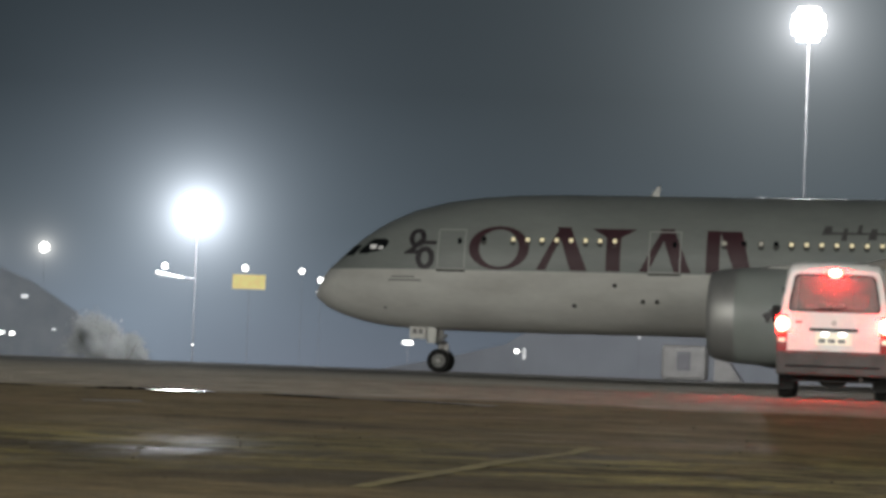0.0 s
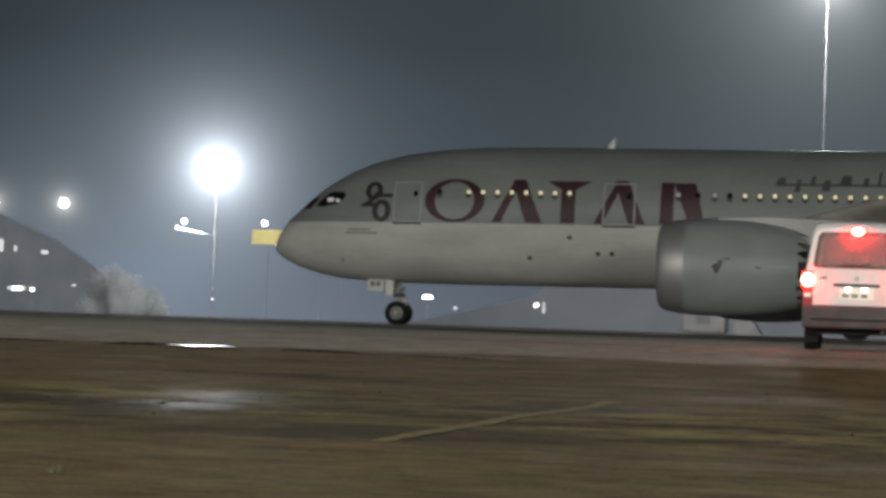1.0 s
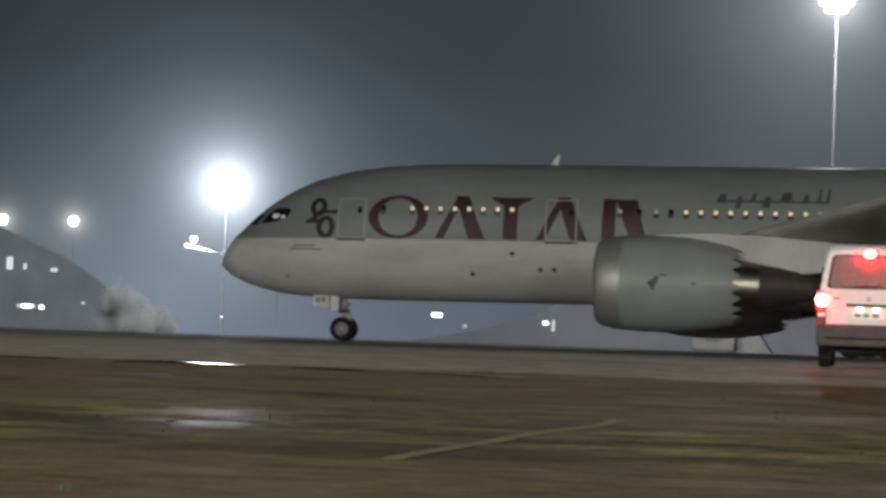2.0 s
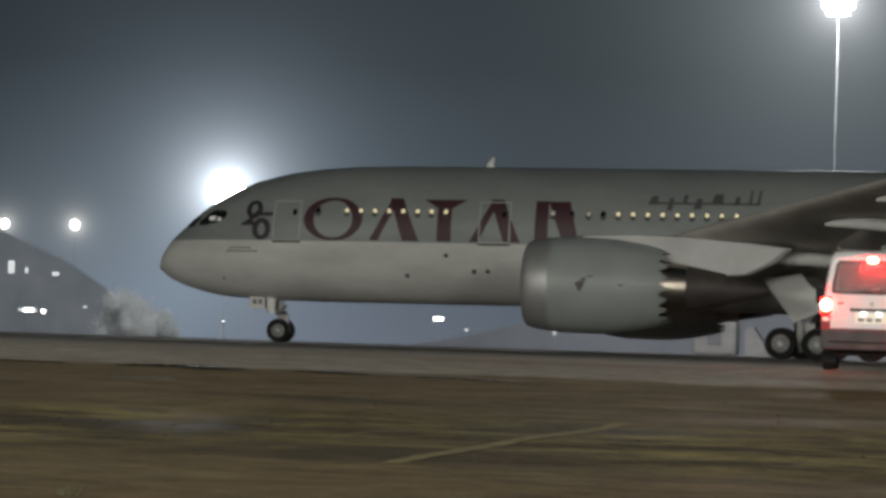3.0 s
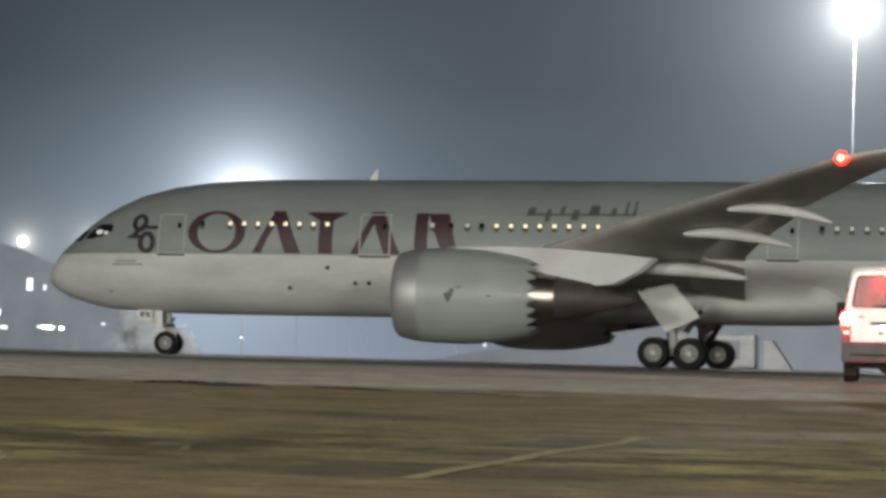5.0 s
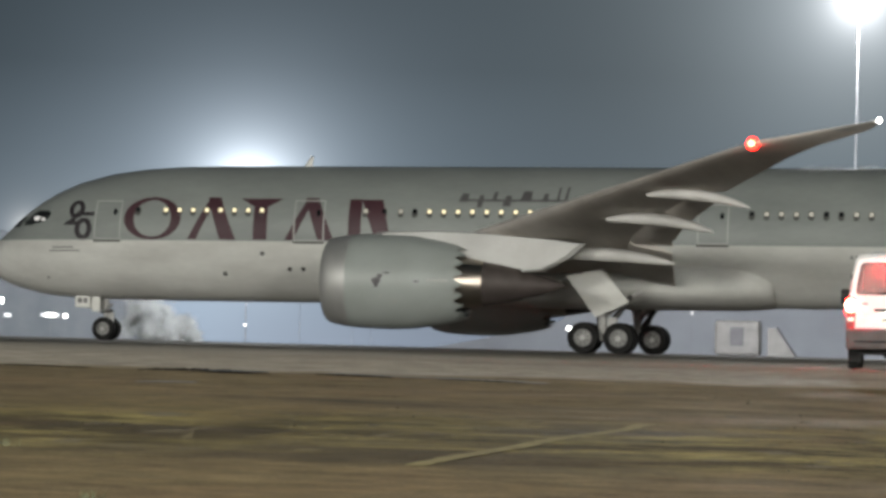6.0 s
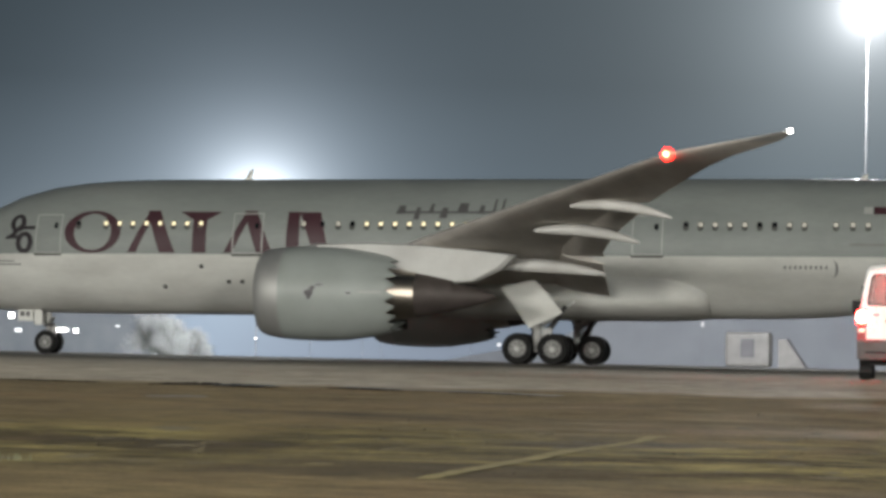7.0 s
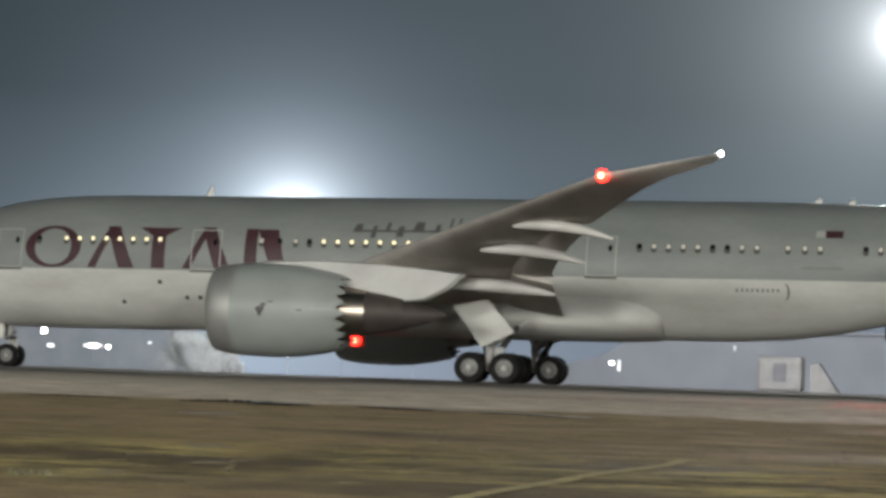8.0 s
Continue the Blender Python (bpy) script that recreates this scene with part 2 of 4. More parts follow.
def spin(profile, axis, centre, seg=48, bm=None):
    """A body of revolution: profile is (place along the axis, radius); axis 'x' or 'y'."""
    rings = []
    for p, r in profile:
        ring = []
        for i in range(seg):
            a = 2 * math.pi * i / seg
            off = (p, r * math.cos(a), r * math.sin(a)) if axis == "x" else (r * math.cos(a), p, r * math.sin(a))
            ring.append(Vector(centre) + Vector(off))
        rings.append(ring)
    return loft(rings, caps=False, bm=bm)


def thing(name, place, label, category, group="", turn=0):
    ob = new(name)
    ob.empty_display_size = 0.3
    ob.matrix_basis = pose(*place, 0, 0, turn)
    return tagged(ob, label, category, group)


# ---- the ground: an apron that rises a little to the taxiway, and falls away beyond it ----
def ground_z(y):
    if y > 150:
        return -(y - 150) * 0.004
    return float(np.interp(y, (-50, 0, 45, 55, 100, 150), (-1.0, -1.0, 0.11, 0.11, 0.0, 0.0)))


def ground_material():
    m = bpy.data.materials.new("apron_ground")
    m.use_nodes = True
    nt = m.node_tree
    n, l = nt.nodes.new, nt.links.new
    b = nt.nodes["Principled BSDF"]
    tc = n("ShaderNodeTexCoord")

    def noise_at(scale, detail, stretch=(1, 1, 1), rough=0.6):
        mp, t = n("ShaderNodeMapping"), n("ShaderNodeTexNoise")
        mp.inputs["Scale"].default_value = stretch
        t.inputs["Scale"].default_value, t.inputs["Detail"].default_value, t.inputs["Roughness"].default_value = scale, detail, rough
        l(tc.outputs["Object"], mp.inputs[0])
        l(mp.outputs[0], t.inputs["Vector"])
        return t.outputs[0]

    def ranged(value, a, b_, c=0.0, d=1.0):
        r = n("ShaderNodeMapRange")
        for key, v in zip(("From Min", "From Max", "To Min", "To Max"), (a, b_, c, d)):
            r.inputs[key].default_value = v
        l(value, r.inputs["Value"])
        return r.outputs[0]

    def mixed(fac, a, b_):
        x = n("ShaderNodeMix")
        x.data_type = "RGBA"
        l(fac, x.inputs["Factor"])
        for key, v in (("A", a), ("B", b_)):
            if isinstance(v, tuple):
                x.inputs[key].default_value = (*v, 1)
            else:
                l(v, x.inputs[key])
        return x.outputs["Result"]

    sep = n("ShaderNodeSeparateXYZ")
    l(tc.outputs["Object"], sep.inputs[0])
    wobble = n("ShaderNodeMath")
    wobble.operation = "MULTIPLY_ADD"
    wobble.inputs[1].default_value = 3.0
    l(noise_at(0.35, 5), wobble.inputs[0])
    l(sep.outputs["Y"], wobble.inputs[2])
    stains, patches, grain = noise_at(0.9, 8, (0.7, 1, 1)), noise_at(0.45, 7, (0.7, 1, 1)), noise_at(35, 5)
    plain = mixed(ranged(stains, 0.35, 0.68), (0.148, 0.110, 0.055), (0.226, 0.174, 0.087))
    worn = mixed(ranged(noise_at(1.1, 11, (0.7, 1, 1), 0.72), 0.40, 0.58), (0.066, 0.052, 0.026), (0.300, 0.246, 0.098))
    worn = mixed(ranged(patches, 0.50, 0.60), worn, (0.092, 0.072, 0.040))
    belt = n("ShaderNodeMath")
    belt.operation = "MULTIPLY"
    l(ranged(wobble.outputs[0], 22.6, 24.2), belt.inputs[0])
    l(ranged(wobble.outputs[0], 31.2, 28.6), belt.inputs[1])
    soil = mixed(belt.outputs[0], plain, worn)
    soil = mixed(ranged(noise_at(0.24, 5, (1.4, 0.8, 1), 0.6), 0.50, 0.64, 0.0, 0.75), soil, (0.198, 0.140, 0.072))
    soil = mixed(ranged(noise_at(0.30, 4, (0.3, 1, 1)), 0.55, 0.66), soil, (0.098, 0.076, 0.042))
    slab = mixed(ranged(noise_at(0.12, 6, (0.35, 1, 1)), 0.38, 0.62), (0.355, 0.315, 0.245), (0.455, 0.41, 0.33))
    slab = mixed(ranged(noise_at(0.5, 5, (0.2, 1, 1)), 0.58, 0.7), slab, (0.22, 0.19, 0.16))
    both = mixed(ranged(wobble.outputs[0], 40.2, 41.2), soil, slab)
    far = mixed(ranged(sep.outputs["Y"], 70, 112), both, (0.20, 0.182, 0.158))
    speck = n("ShaderNodeVectorMath")
    speck.operation = "SCALE"
    l(far, speck.inputs[0])
    mottle = n("ShaderNodeMath")
    mottle.operation = "MULTIPLY"
    l(ranged(grain, 0.25, 0.75, 0.62, 1.38), mottle.inputs[0])
    l(ranged(noise_at(3.2, 7, (0.6, 1, 1), 0.7), 0.25, 0.75, 0.45, 1.55), mottle.inputs[1])
    l(mottle.outputs[0], speck.inputs["Scale"])
    l(speck.outputs[0], b.inputs["Base Color"])
    # a broad film of rain water in one hollow
    away = n("ShaderNodeVectorMath")
    away.operation = "DISTANCE"
    l(tc.outputs["Object"], away.inputs[0])
    away.inputs[1].default_value = (-7.5, 26.6, -0.36)
    film = n("ShaderNodeMath")
    film.operation = "MULTIPLY"
    l(ranged(away.outputs["Value"], 5.0, 1.0), film.inputs[0])
    l(ranged(noise_at(1.6, 7, (0.8, 1, 1), 0.62), 0.32, 0.52), film.inputs[1])
    wet = n("ShaderNodeMath")
    wet.operation = "MULTIPLY_ADD"
    wet.inputs[1].default_value = -0.40
    l(film.outputs[0], wet.inputs[0])
    l(ranged(patches, 0.42, 0.66, 0.97, 0.70), wet.inputs[2])
    l(wet.outputs[0], b.inputs["Roughness"])
    b.inputs["Specular IOR Level"].default_value = 0.20
    bump = n("ShaderNodeBump")
    bump.inputs["Distance"].default_value = 0.02
    l(noise_at(9, 6), bump.inputs["Height"])
    l(bump.outputs[0], b.inputs["Normal"])
    return m


def build_ground():
    M["ground"] = ground_material()
    ys = [-800, -200, -50, 0, 10] + [12 + i for i in range(0, 50)] + [65, 70, 80, 90, 100, 110, 120, 128, 134, 138, 142, 146, 150, 160, 200, 300, 600, 1200, 2500, 4000]
    xs = [-3000, -1000, -300, -120, -60, -40, -30] + [-28 + 0.7 * i for i in range(60)] + [20, 40, 100, 300, 1000, 3000]
    bm = bmesh.new()
    rows = []
    for y in ys:
        row = []
        for x in xs:
            rough = 0.018 * noise.noise((x * 0.5, y * 0.5, 0)) if 12 < y < 61 and -28 <= x < 14 else 0
            row.append(bm.verts.new((x, y, ground_z(y) + rough)))
        rows.append(row)
    for a, b in zip(rows, rows[1:]):
        for i in range(len(xs) - 1):
            bm.faces.new((a[i], a[i + 1], b[i + 1], b[i]))
    ob = part("ground", bm, "ground", smooth=True)
    return tagged(ob, "wet brown apron ground with a paler concrete taxiway beyond", "ground", kind="structure")


def strip(name, a, b, width, mat, label, seed, steps=40):
    """A worn painted line on the ground from a to b."""
    rnd = random.Random(seed)
    bm = bmesh.new()
    a, b = Vector((*a, 0)), Vector((*b, 0))
    side = (b - a).normalized().cross(Vector((0, 0, 1))) * width / 2
    last = None
    for i in range(steps + 1):
        p = a.lerp(b, i / steps)
        pair = []
        for s in (-1, 1):
            q = p + side * s * rnd.uniform(0.7, 1.05)
            lift = 0.018 * noise.noise((q.x * 0.5, q.y * 0.5, 0)) if 12 < q.y < 61 else 0
            pair.append(bm.verts.new((q.x, q.y, ground_z(q.y) + lift + 0.006)))
        if last:
            bm.faces.new((last[0], last[1], pair[1], pair[0]))
        last = pair
    ob = part(name, bm, mat)
    return tagged(ob, label, "road marking", kind="structure")


def tar_lip(a, b, high, seed, steps=60):
    """A ragged ridge of tar along an open joint of the slab."""
    rnd = random.Random(seed)
    bm = bmesh.new()
    rings = []
    for i in range(steps + 1):
        k = i / steps
        x, y = a[0] + (b[0] - a[0]) * k, a[1] + (b[1] - a[1]) * k
        z = ground_z(y) + 0.018 * noise.noise((x * 0.5, y * 0.5, 0))
        h = high * math.sin(math.pi * (0.03 + 0.94 * k)) ** 0.5 * rnd.uniform(0.45, 1.0)
        w = 0.09 * rnd.uniform(0.7, 1.2)
        rings.append([(x, y - w, z - 0.01), (x, y - w * 0.4, z + h), (x, y + w * 0.4, z + h * 0.9), (x, y + w, z - 0.01)])
    loft(rings, bm=bm)
    tagged(part("slab_joint", bm, "tar"), "dark ragged tar along an open joint of the slab", "slab joint", kind="structure")


def puddle(place, size, seed, tilt=0.9, mat="puddle", label="shallow puddle reflecting the floodlight on the apron"):
    rnd = random.Random(seed)
    bm = bmesh.new()
    ring = []
    for i in range(36):
        a = 2 * math.pi * i / 36
        r = 1 + 0.3 * noise.noise((math.cos(a) * 2 + seed, math.sin(a) * 2, seed)) + rnd.uniform(-0.05, 0.05)
        ring.append(bm.verts.new((place[0] + size[0] * r * math.cos(a), place[1] + size[1] * r * math.sin(a), ground_z(place[1] - size[1]) + 0.028 + 0.0247 * tilt * (size[1] + size[1] * r * math.sin(a)))))
    bm.faces.new(ring)
    ob = part("puddle", bm, mat)
    tagged(ob, label, "puddle", kind="structure")


GROUND = build_ground()
strip("taxi_line", (-4.75, 21.4), (-3.98, 28.3), 0.18, "yellow_line", "worn yellow painted line on the wet apron", 3)
strip("edge_line", (-9.75, 38.9), (-6.6, 37.6), 0.30, "white_line", "pale crumbling edge of the taxiway slab", 5, 50)
strip("edge_line", (-11.0, 34.3), (-10.35, 34.6), 0.35, "white_line", "pale worn patch on the brown apron", 6, 14)
for start, end, high, seed in (((-12.3, 38.45), (-10.75, 38.45), 0.05, 7), ((-14.6, 38.7), (-13.1, 38.75), 0.024, 8), ((-9.85, 38.4), (-8.75, 38.15), 0.03, 9), ((-8.1, 37.9), (-6.9, 37.6), 0.018, 10)):
    tar_lip(start, end, high, seed)
puddle((-10.85, 38.1), (0.50, 0.26), 4)


def worn_patches(name, mat, label, count, seed, low, high):
    """Thin irregular crusts left on the apron, each a part of the ground."""
    rnd = random.Random(seed)
    for k in range(count):
        bm = bmesh.new()
        y = rnd.uniform(low, high)
        x = y * rnd.uniform(-0.375, -0.06)
        sx, sy = 0.04 + 0.16 * rnd.random() ** 2, 0.06 + 0.26 * rnd.random() ** 2
        turn = rnd.uniform(-0.35, 0.35)
        tops, feet = [], []
        for i in range(30):
            a = 2 * math.pi * i / 30
            r = 1 + 0.95 * noise.noise((math.cos(a) * 1.9 + k * 7.1, math.sin(a) * 1.9, seed)) + 0.3 * noise.noise((math.cos(a) * 6 + k, math.sin(a) * 6, seed))
            px, py = sx * r * math.cos(a), sy * r * math.sin(a)
            qx, qy = x + px * math.cos(turn) - py * math.sin(turn), y + px * math.sin(turn) + py * math.cos(turn)
            z = ground_z(qy) + 0.018 * noise.noise((qx * 0.5, qy * 0.5, 0))
            tops.append(bm.verts.new((x + (qx - x) * 0.8, y + (qy - y) * 0.8, z + 0.003)))
            feet.append(bm.verts.new((qx, qy, z - 0.004)))
        bm.faces.new(tops)
        for i in range(30):
            j = (i + 1) % 30
            bm.faces.new((feet[i], feet[j], tops[j], tops[i]))
        part(name, bm, mat, GROUND, label)


worn_patches("mud_crust", "mud_pale", "dried yellowish mud crusts on the wet apron", 26, 21, 22.8, 28.6)
worn_patches("tar_patch", "mud_dark", "dark damp patches in the worn apron", 40, 33, 22.3, 30.5)



def grass_tuft(place, seed):
    """A few short blades in a crack of the apron."""
    rnd = random.Random(seed)
    x, y = place
    tuft = thing("grass_tuft", (x, y, ground_z(y) + 0.018 * noise.noise((x * 0.5, y * 0.5, 0))), "small pale green grass tuft in the apron", "grass", "grass tufts")
    for k in range(22):
        bm = bmesh.new()
        a, lean, tall = rnd.uniform(0, 6.28), rnd.uniform(0.01, 0.06), rnd.uniform(0.03, 0.075)
        px, py = rnd.gauss(0, 0.05), rnd.gauss(0, 0.05)
        dx, dy = math.cos(a), math.sin(a)
        rows = [[(px + dx * lean * f * f - dy * w, py + dy * lean * f * f + dx * w, tall * f - 0.004), (px + dx * lean * f * f + dy * w, py + dy * lean * f * f - dx * w, tall * f - 0.004), (px + dx * (lean * f * f + 0.002), py + dy * (lean * f * f + 0.002), tall * f - 0.003)] for f, w in ((0, 0.005), (0.5, 0.004), (1, 0.0008))]
        part("blade", loft(rows, bm=bm), "grass", tuft)


for k, spot in enumerate(((-8.16, 22.2), (-8.33, 22.05), (-5.9, 17.5))):
    grass_tuft(spot, 60 + k)


def loose_gravel():
    """Small stones lying about on the worn belt of the apron."""
    rnd = random.Random(71)
    bm = bmesh.new()
    for k in range(70):
        y = rnd.uniform(21.5, 36)
        x = y * rnd.uniform(-0.37, -0.05)
        r = rnd.uniform(0.005, 0.012)
        z = ground_z(y) + 0.018 * noise.noise((x * 0.5, y * 0.5, 0))
        made = bmesh.ops.create_icosphere(bm, subdivisions=1, radius=r, matrix=Matrix.Translation((x, y, z + r * 0.35)))
        for q in made["verts"]:
            q.co += Vector([rnd.uniform(-0.3, 0.3) * r for _ in range(3)])
    tagged(part("gravel", bm, "stone"), "scattered dark and pale stones on the apron", "gravel", kind="stuff")


loose_gravel()

# ---- the airliner ----
SHEAR = 0.0092
AXIS = 8.0
# distance aft of the nose, top, bottom, half width
HULL = [
    (-0.10, 3.42, 3.10, 0.16), (0.06, 3.80, 2.98, 0.42), (0.28, 4.14, 2.79, 0.70), (0.49, 4.42, 2.66, 0.90), (0.98, 4.88, 2.44, 1.24), (1.45, 5.32, 2.29, 1.50),
    (1.96, 5.74, 2.15, 1.74), (2.55, 6.14, 2.03, 1.97), (3.19, 6.50, 1.95, 2.18), (4.17, 6.93, 1.88, 2.42), (5.66, 7.32, 1.83, 2.66), (7.14, 7.53, 1.81, 2.79),
    (8.62, 7.64, 1.80, 2.85), (10.6, 7.69, 1.80, 2.88), (14.0, 7.70, 1.80, 2.885), (18.0, 7.70, 1.80, 2.885), (24.0, 7.70, 1.80, 2.885), (30.0, 7.70, 1.80, 2.885),
    (36.0, 7.70, 1.80, 2.885), (38.0, 7.70, 1.82, 2.88), (40.0, 7.69, 1.93, 2.85), (42.0, 7.65, 2.20, 2.75), (44.0, 7.60, 2.60, 2.58), (47.0, 7.48, 3.35, 2.20), (50.0, 7.30, 4.15, 1.72),
    (53.0, 7.05, 4.95, 1.15), (55.2, 6.75, 5.55, 0.60), (55.9, 6.50, 5.85, 0.30),
]
HU, HT, HB, HW = (np.array(c) for c in zip(*HULL))
CHEAT = 4.34


def hull(u):
    return tuple(float(np.interp(u, HU, c)) for c in (HT, HB, HW))


def level(u):
    return SHEAR * (u - AXIS)


def girth(u, z):
    """Half width of the hull at a height on the level hull."""
    top, bottom, w = hull(u)
    mid = bottom + (top - bottom) * 0.49
    h = top - mid if z > mid else mid - bottom
    return w * math.sqrt(max(0.0, 1 - ((z - mid) / h) ** 2))


def skin(u, z, out=0.0):
    """A point of the port skin, in the airliner's space; z on the level hull."""
    g = girth(u, z)
    top, bottom, w = hull(u)
    mid = bottom + (top - bottom) * 0.49
    h = top - mid if z > mid else mid - bottom
    nrm = Vector((0, -g / w ** 2, (z - mid) / h ** 2)).normalized()
    return Vector((u, -g, z + level(u))) + nrm * out


def hull_half(upper):
    rings = []
    stations = sorted(set([*HU] + [float(x) for x in np.arange(0.2, 12, 0.35)] + [float(x) for x in np.arange(12, 56, 1.0)]))
    for u in stations:
        top, bottom, w = hull(u)
        mid = bottom + (top - bottom) * 0.49
        cut = min(max(CHEAT, bottom + 0.01), top - 0.01)
        ring = []
        h = top - mid if cut > mid else mid - bottom
        a0 = math.asin(max(-1, min(1, (cut - mid) / h)))
        k = 24
        for i in range(k + 1):
            a = a0 + (math.pi - 2 * a0) * i / k if upper else a0 - (math.pi + 2 * a0) * i / k
            sn = math.sin(a)
            hh = (top - mid) if sn > 0 else (mid - bottom)
            ring.append((u, -w * math.cos(a), mid + hh * sn + level(u)))
        rings.append(ring)
    return loft(rings, closed=False, caps=False)


def decal(rows, name, mat, parent, out=0.012, label=""):
    """A painted shape on the port skin: rows of (height, [(from, to), ...])."""
    bm = bmesh.new()
    for (z0, s0), (z1, s1) in zip(rows, rows[1:]):
        for (a0, b0), (a1, b1) in zip(s0, s1):
            if max(b0 - a0, b1 - a1) < 1e-4:
                continue
            n = max(1, math.ceil(max(b0 - a0, b1 - a1) / 0.22))
            for k in range(n):
                p, q = k / n, (k + 1) / n
                vs = [bm.verts.new(skin(u, z, out)) for u, z in ((a0 + (b0 - a0) * p, z0), (a0 + (b0 - a0) * q, z0), (a1 + (b1 - a1) * q, z1), (a1 + (b1 - a1) * p, z1))]
                bm.faces.new(vs)
    bmesh.ops.remove_doubles(bm, verts=bm.verts, dist=0.0005)
    return part(name, bm, mat, parent, label)


def ring_rows(cu, cz, ru, rz, tu, tz, n=44, lean=0.0):
    rows = []
    for i in range(n + 1):
        z = -rz + 2 * rz * i / n
        o = ru * math.sqrt(max(0, 1 - (z / rz) ** 2))
        iz = rz - tz
        inner = (ru - tu) * math.sqrt(max(0, 1 - (z / iz) ** 2)) if abs(z) < iz else 0
        c = cu + lean * z
        rows.append((cz + z, [(c - o, c - inner), (c + inner, c + o)]))
    return rows


def bar_rows(u0, z0, w0, u1, z1, w1, n=12):
    """A slanting bar from its foot to its head."""
    return [(z0 + (z1 - z0) * i / n, [(u0 + (u1 - u0) * i / n - (w0 + (w1 - w0) * i / n) / 2, u0 + (u1 - u0) * i / n + (w0 + (w1 - w0) * i / n) / 2)]) for i in range(n + 1)]


def frame_rows(u0, u1, z0, z1, t):
    steps = [z0 + t + (z1 - z0 - 2 * t) * i / 8 for i in range(9)]
    return [[(z0, [(u0, u1)]), (z0 + t, [(u0, u1)])], [(z, [(u0, u0 + t)]) for z in steps], [(z, [(u1 - t, u1)]) for z in steps], [(z1 - t, [(u0, u1)]), (z1, [(u0, u1)])]]


def livery(plane):
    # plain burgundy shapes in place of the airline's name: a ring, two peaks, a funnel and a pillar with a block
    decal(ring_rows(8.22, 5.28, 1.28, 0.92, 0.44, 0.13), "livery_shape", "burgundy", plane)
    for left, right in ((9.83, 11.95), (14.12, 16.26)):
        mid = (left + right) / 2 - 0.02
        decal(bar_rows(left + 0.19, 4.40, 0.38, mid, 6.14, 0.30, 24), "livery_shape", "burgundy", plane)
        decal(bar_rows(right - 0.34, 4.40, 0.70, mid + 0.05, 6.20, 0.56, 24), "livery_shape", "burgundy", plane, out=0.015)
    decal(bar_rows(13.03, 4.40, 0.60, 13.03, 5.80, 0.60, 18), "livery_shape", "burgundy", plane)
    decal(bar_rows(13.03, 5.80, 0.60, 13.03, 6.16, 1.85, 10), "livery_shape", "burgundy", plane)
    decal(bar_rows(17.15, 4.40, 0.56, 17.15, 6.16, 0.54, 24), "livery_shape", "burgundy", plane)
    decal(bar_rows(18.42, 4.40, 0.66, 17.86, 6.14, 0.90, 24), "livery_shape", "burgundy", plane, out=0.015)
    # anniversary emblem as a ring and slanting bars
    decal(ring_rows(5.05, 4.82, 0.42, 0.48, 0.25, 0.21), "emblem_shape", "dark_mark", plane)
    decal(ring_rows(4.66, 5.66, 0.38, 0.40, 0.23, 0.18), "emblem_shape", "dark_mark", plane)
    decal(bar_rows(4.32, 4.98, 0.34, 4.86, 5.60, 0.20), "emblem_shape", "dark_mark", plane, out=0.015)
    decal(bar_rows(4.45, 4.98, 0.75, 4.55, 5.14, 0.66, 3), "emblem_shape", "dark_mark", plane, out=0.018)
    decal(bar_rows(5.18, 5.38, 0.66, 5.26, 5.54, 0.58, 3), "emblem_shape", "dark_mark", plane, out=0.018)
    # unreadable second script: a base bar with short strokes
    decal([(6.10, [(21.6, 26.2)]), (6.19, [(21.6, 26.2)])], "script_bar", "faint_mark", plane)
    for u, z0, z1, w in ((21.75, 6.08, 6.44, 0.4), (22.45, 5.84, 6.36, 0.24), (23.05, 6.1, 6.52, 0.2), (23.6, 5.9, 6.35, 0.34), (24.4, 6.12, 6.55, 0.5), (25.2, 6.08, 6.45, 0.26), (25.75, 6.1, 6.72, 0.13), (26.1, 6.1, 6.74, 0.13)):
        decal(bar_rows(u, z0, w, u + 0.08, z1, w * 0.7, 5), "script_bar", "faint_mark", plane, out=0.015)
    for u0, u1, z in ((3.6, 4.6, 4.02), (3.45, 4.9, 3.88)):
        decal([(z - 0.03, [(u0, u1)]), (z + 0.03, [(u0, u1)])], "small_lettering_bar", "trace_mark", plane)
    for k in range(9):
        u = 37.95 + 0.21 * k
        decal([(3.84, [(u, u + 0.09)]), (3.98, [(u, u + 0.09)])], "small_lettering_bar", "trace_mark", plane)
    decal([(4.78, [(40.6, 42.3)]), (4.90, [(40.6, 42.3)])], "small_lettering_bar", "trace_mark", plane)
    decal(ring_rows(3.25, 2.72, 0.06, 0.05, 0.055, 0.045, 8), "vent", "faint_mark", plane)
    decal([(6.10, [(41.55, 42.25)]), (6.25, [(41.55, 42.25)]), (6.40, [(41.55, 42.25)])], "emblem_shape", "burgundy", plane)
    decal([(6.12, [(41.15, 41.5)]), (6.40, [(41.15, 41.5)])], "emblem_shape", "pale_trim", plane)
    decal([(z, spans[1:]) for z, spans in ring_rows(39.95, 3.86, 0.20, 0.34, 0.08, 0.02)], "service_panel", "faint_mark", plane)
    for u, z in ((13.13, 3.82), (11.41, 2.96), (14.29, 3.18), (14.88, 3.19)):
        decal(ring_rows(u, z, 0.10, 0.09, 0.095, 0.085, 10), "vent", "dark_liner", plane)


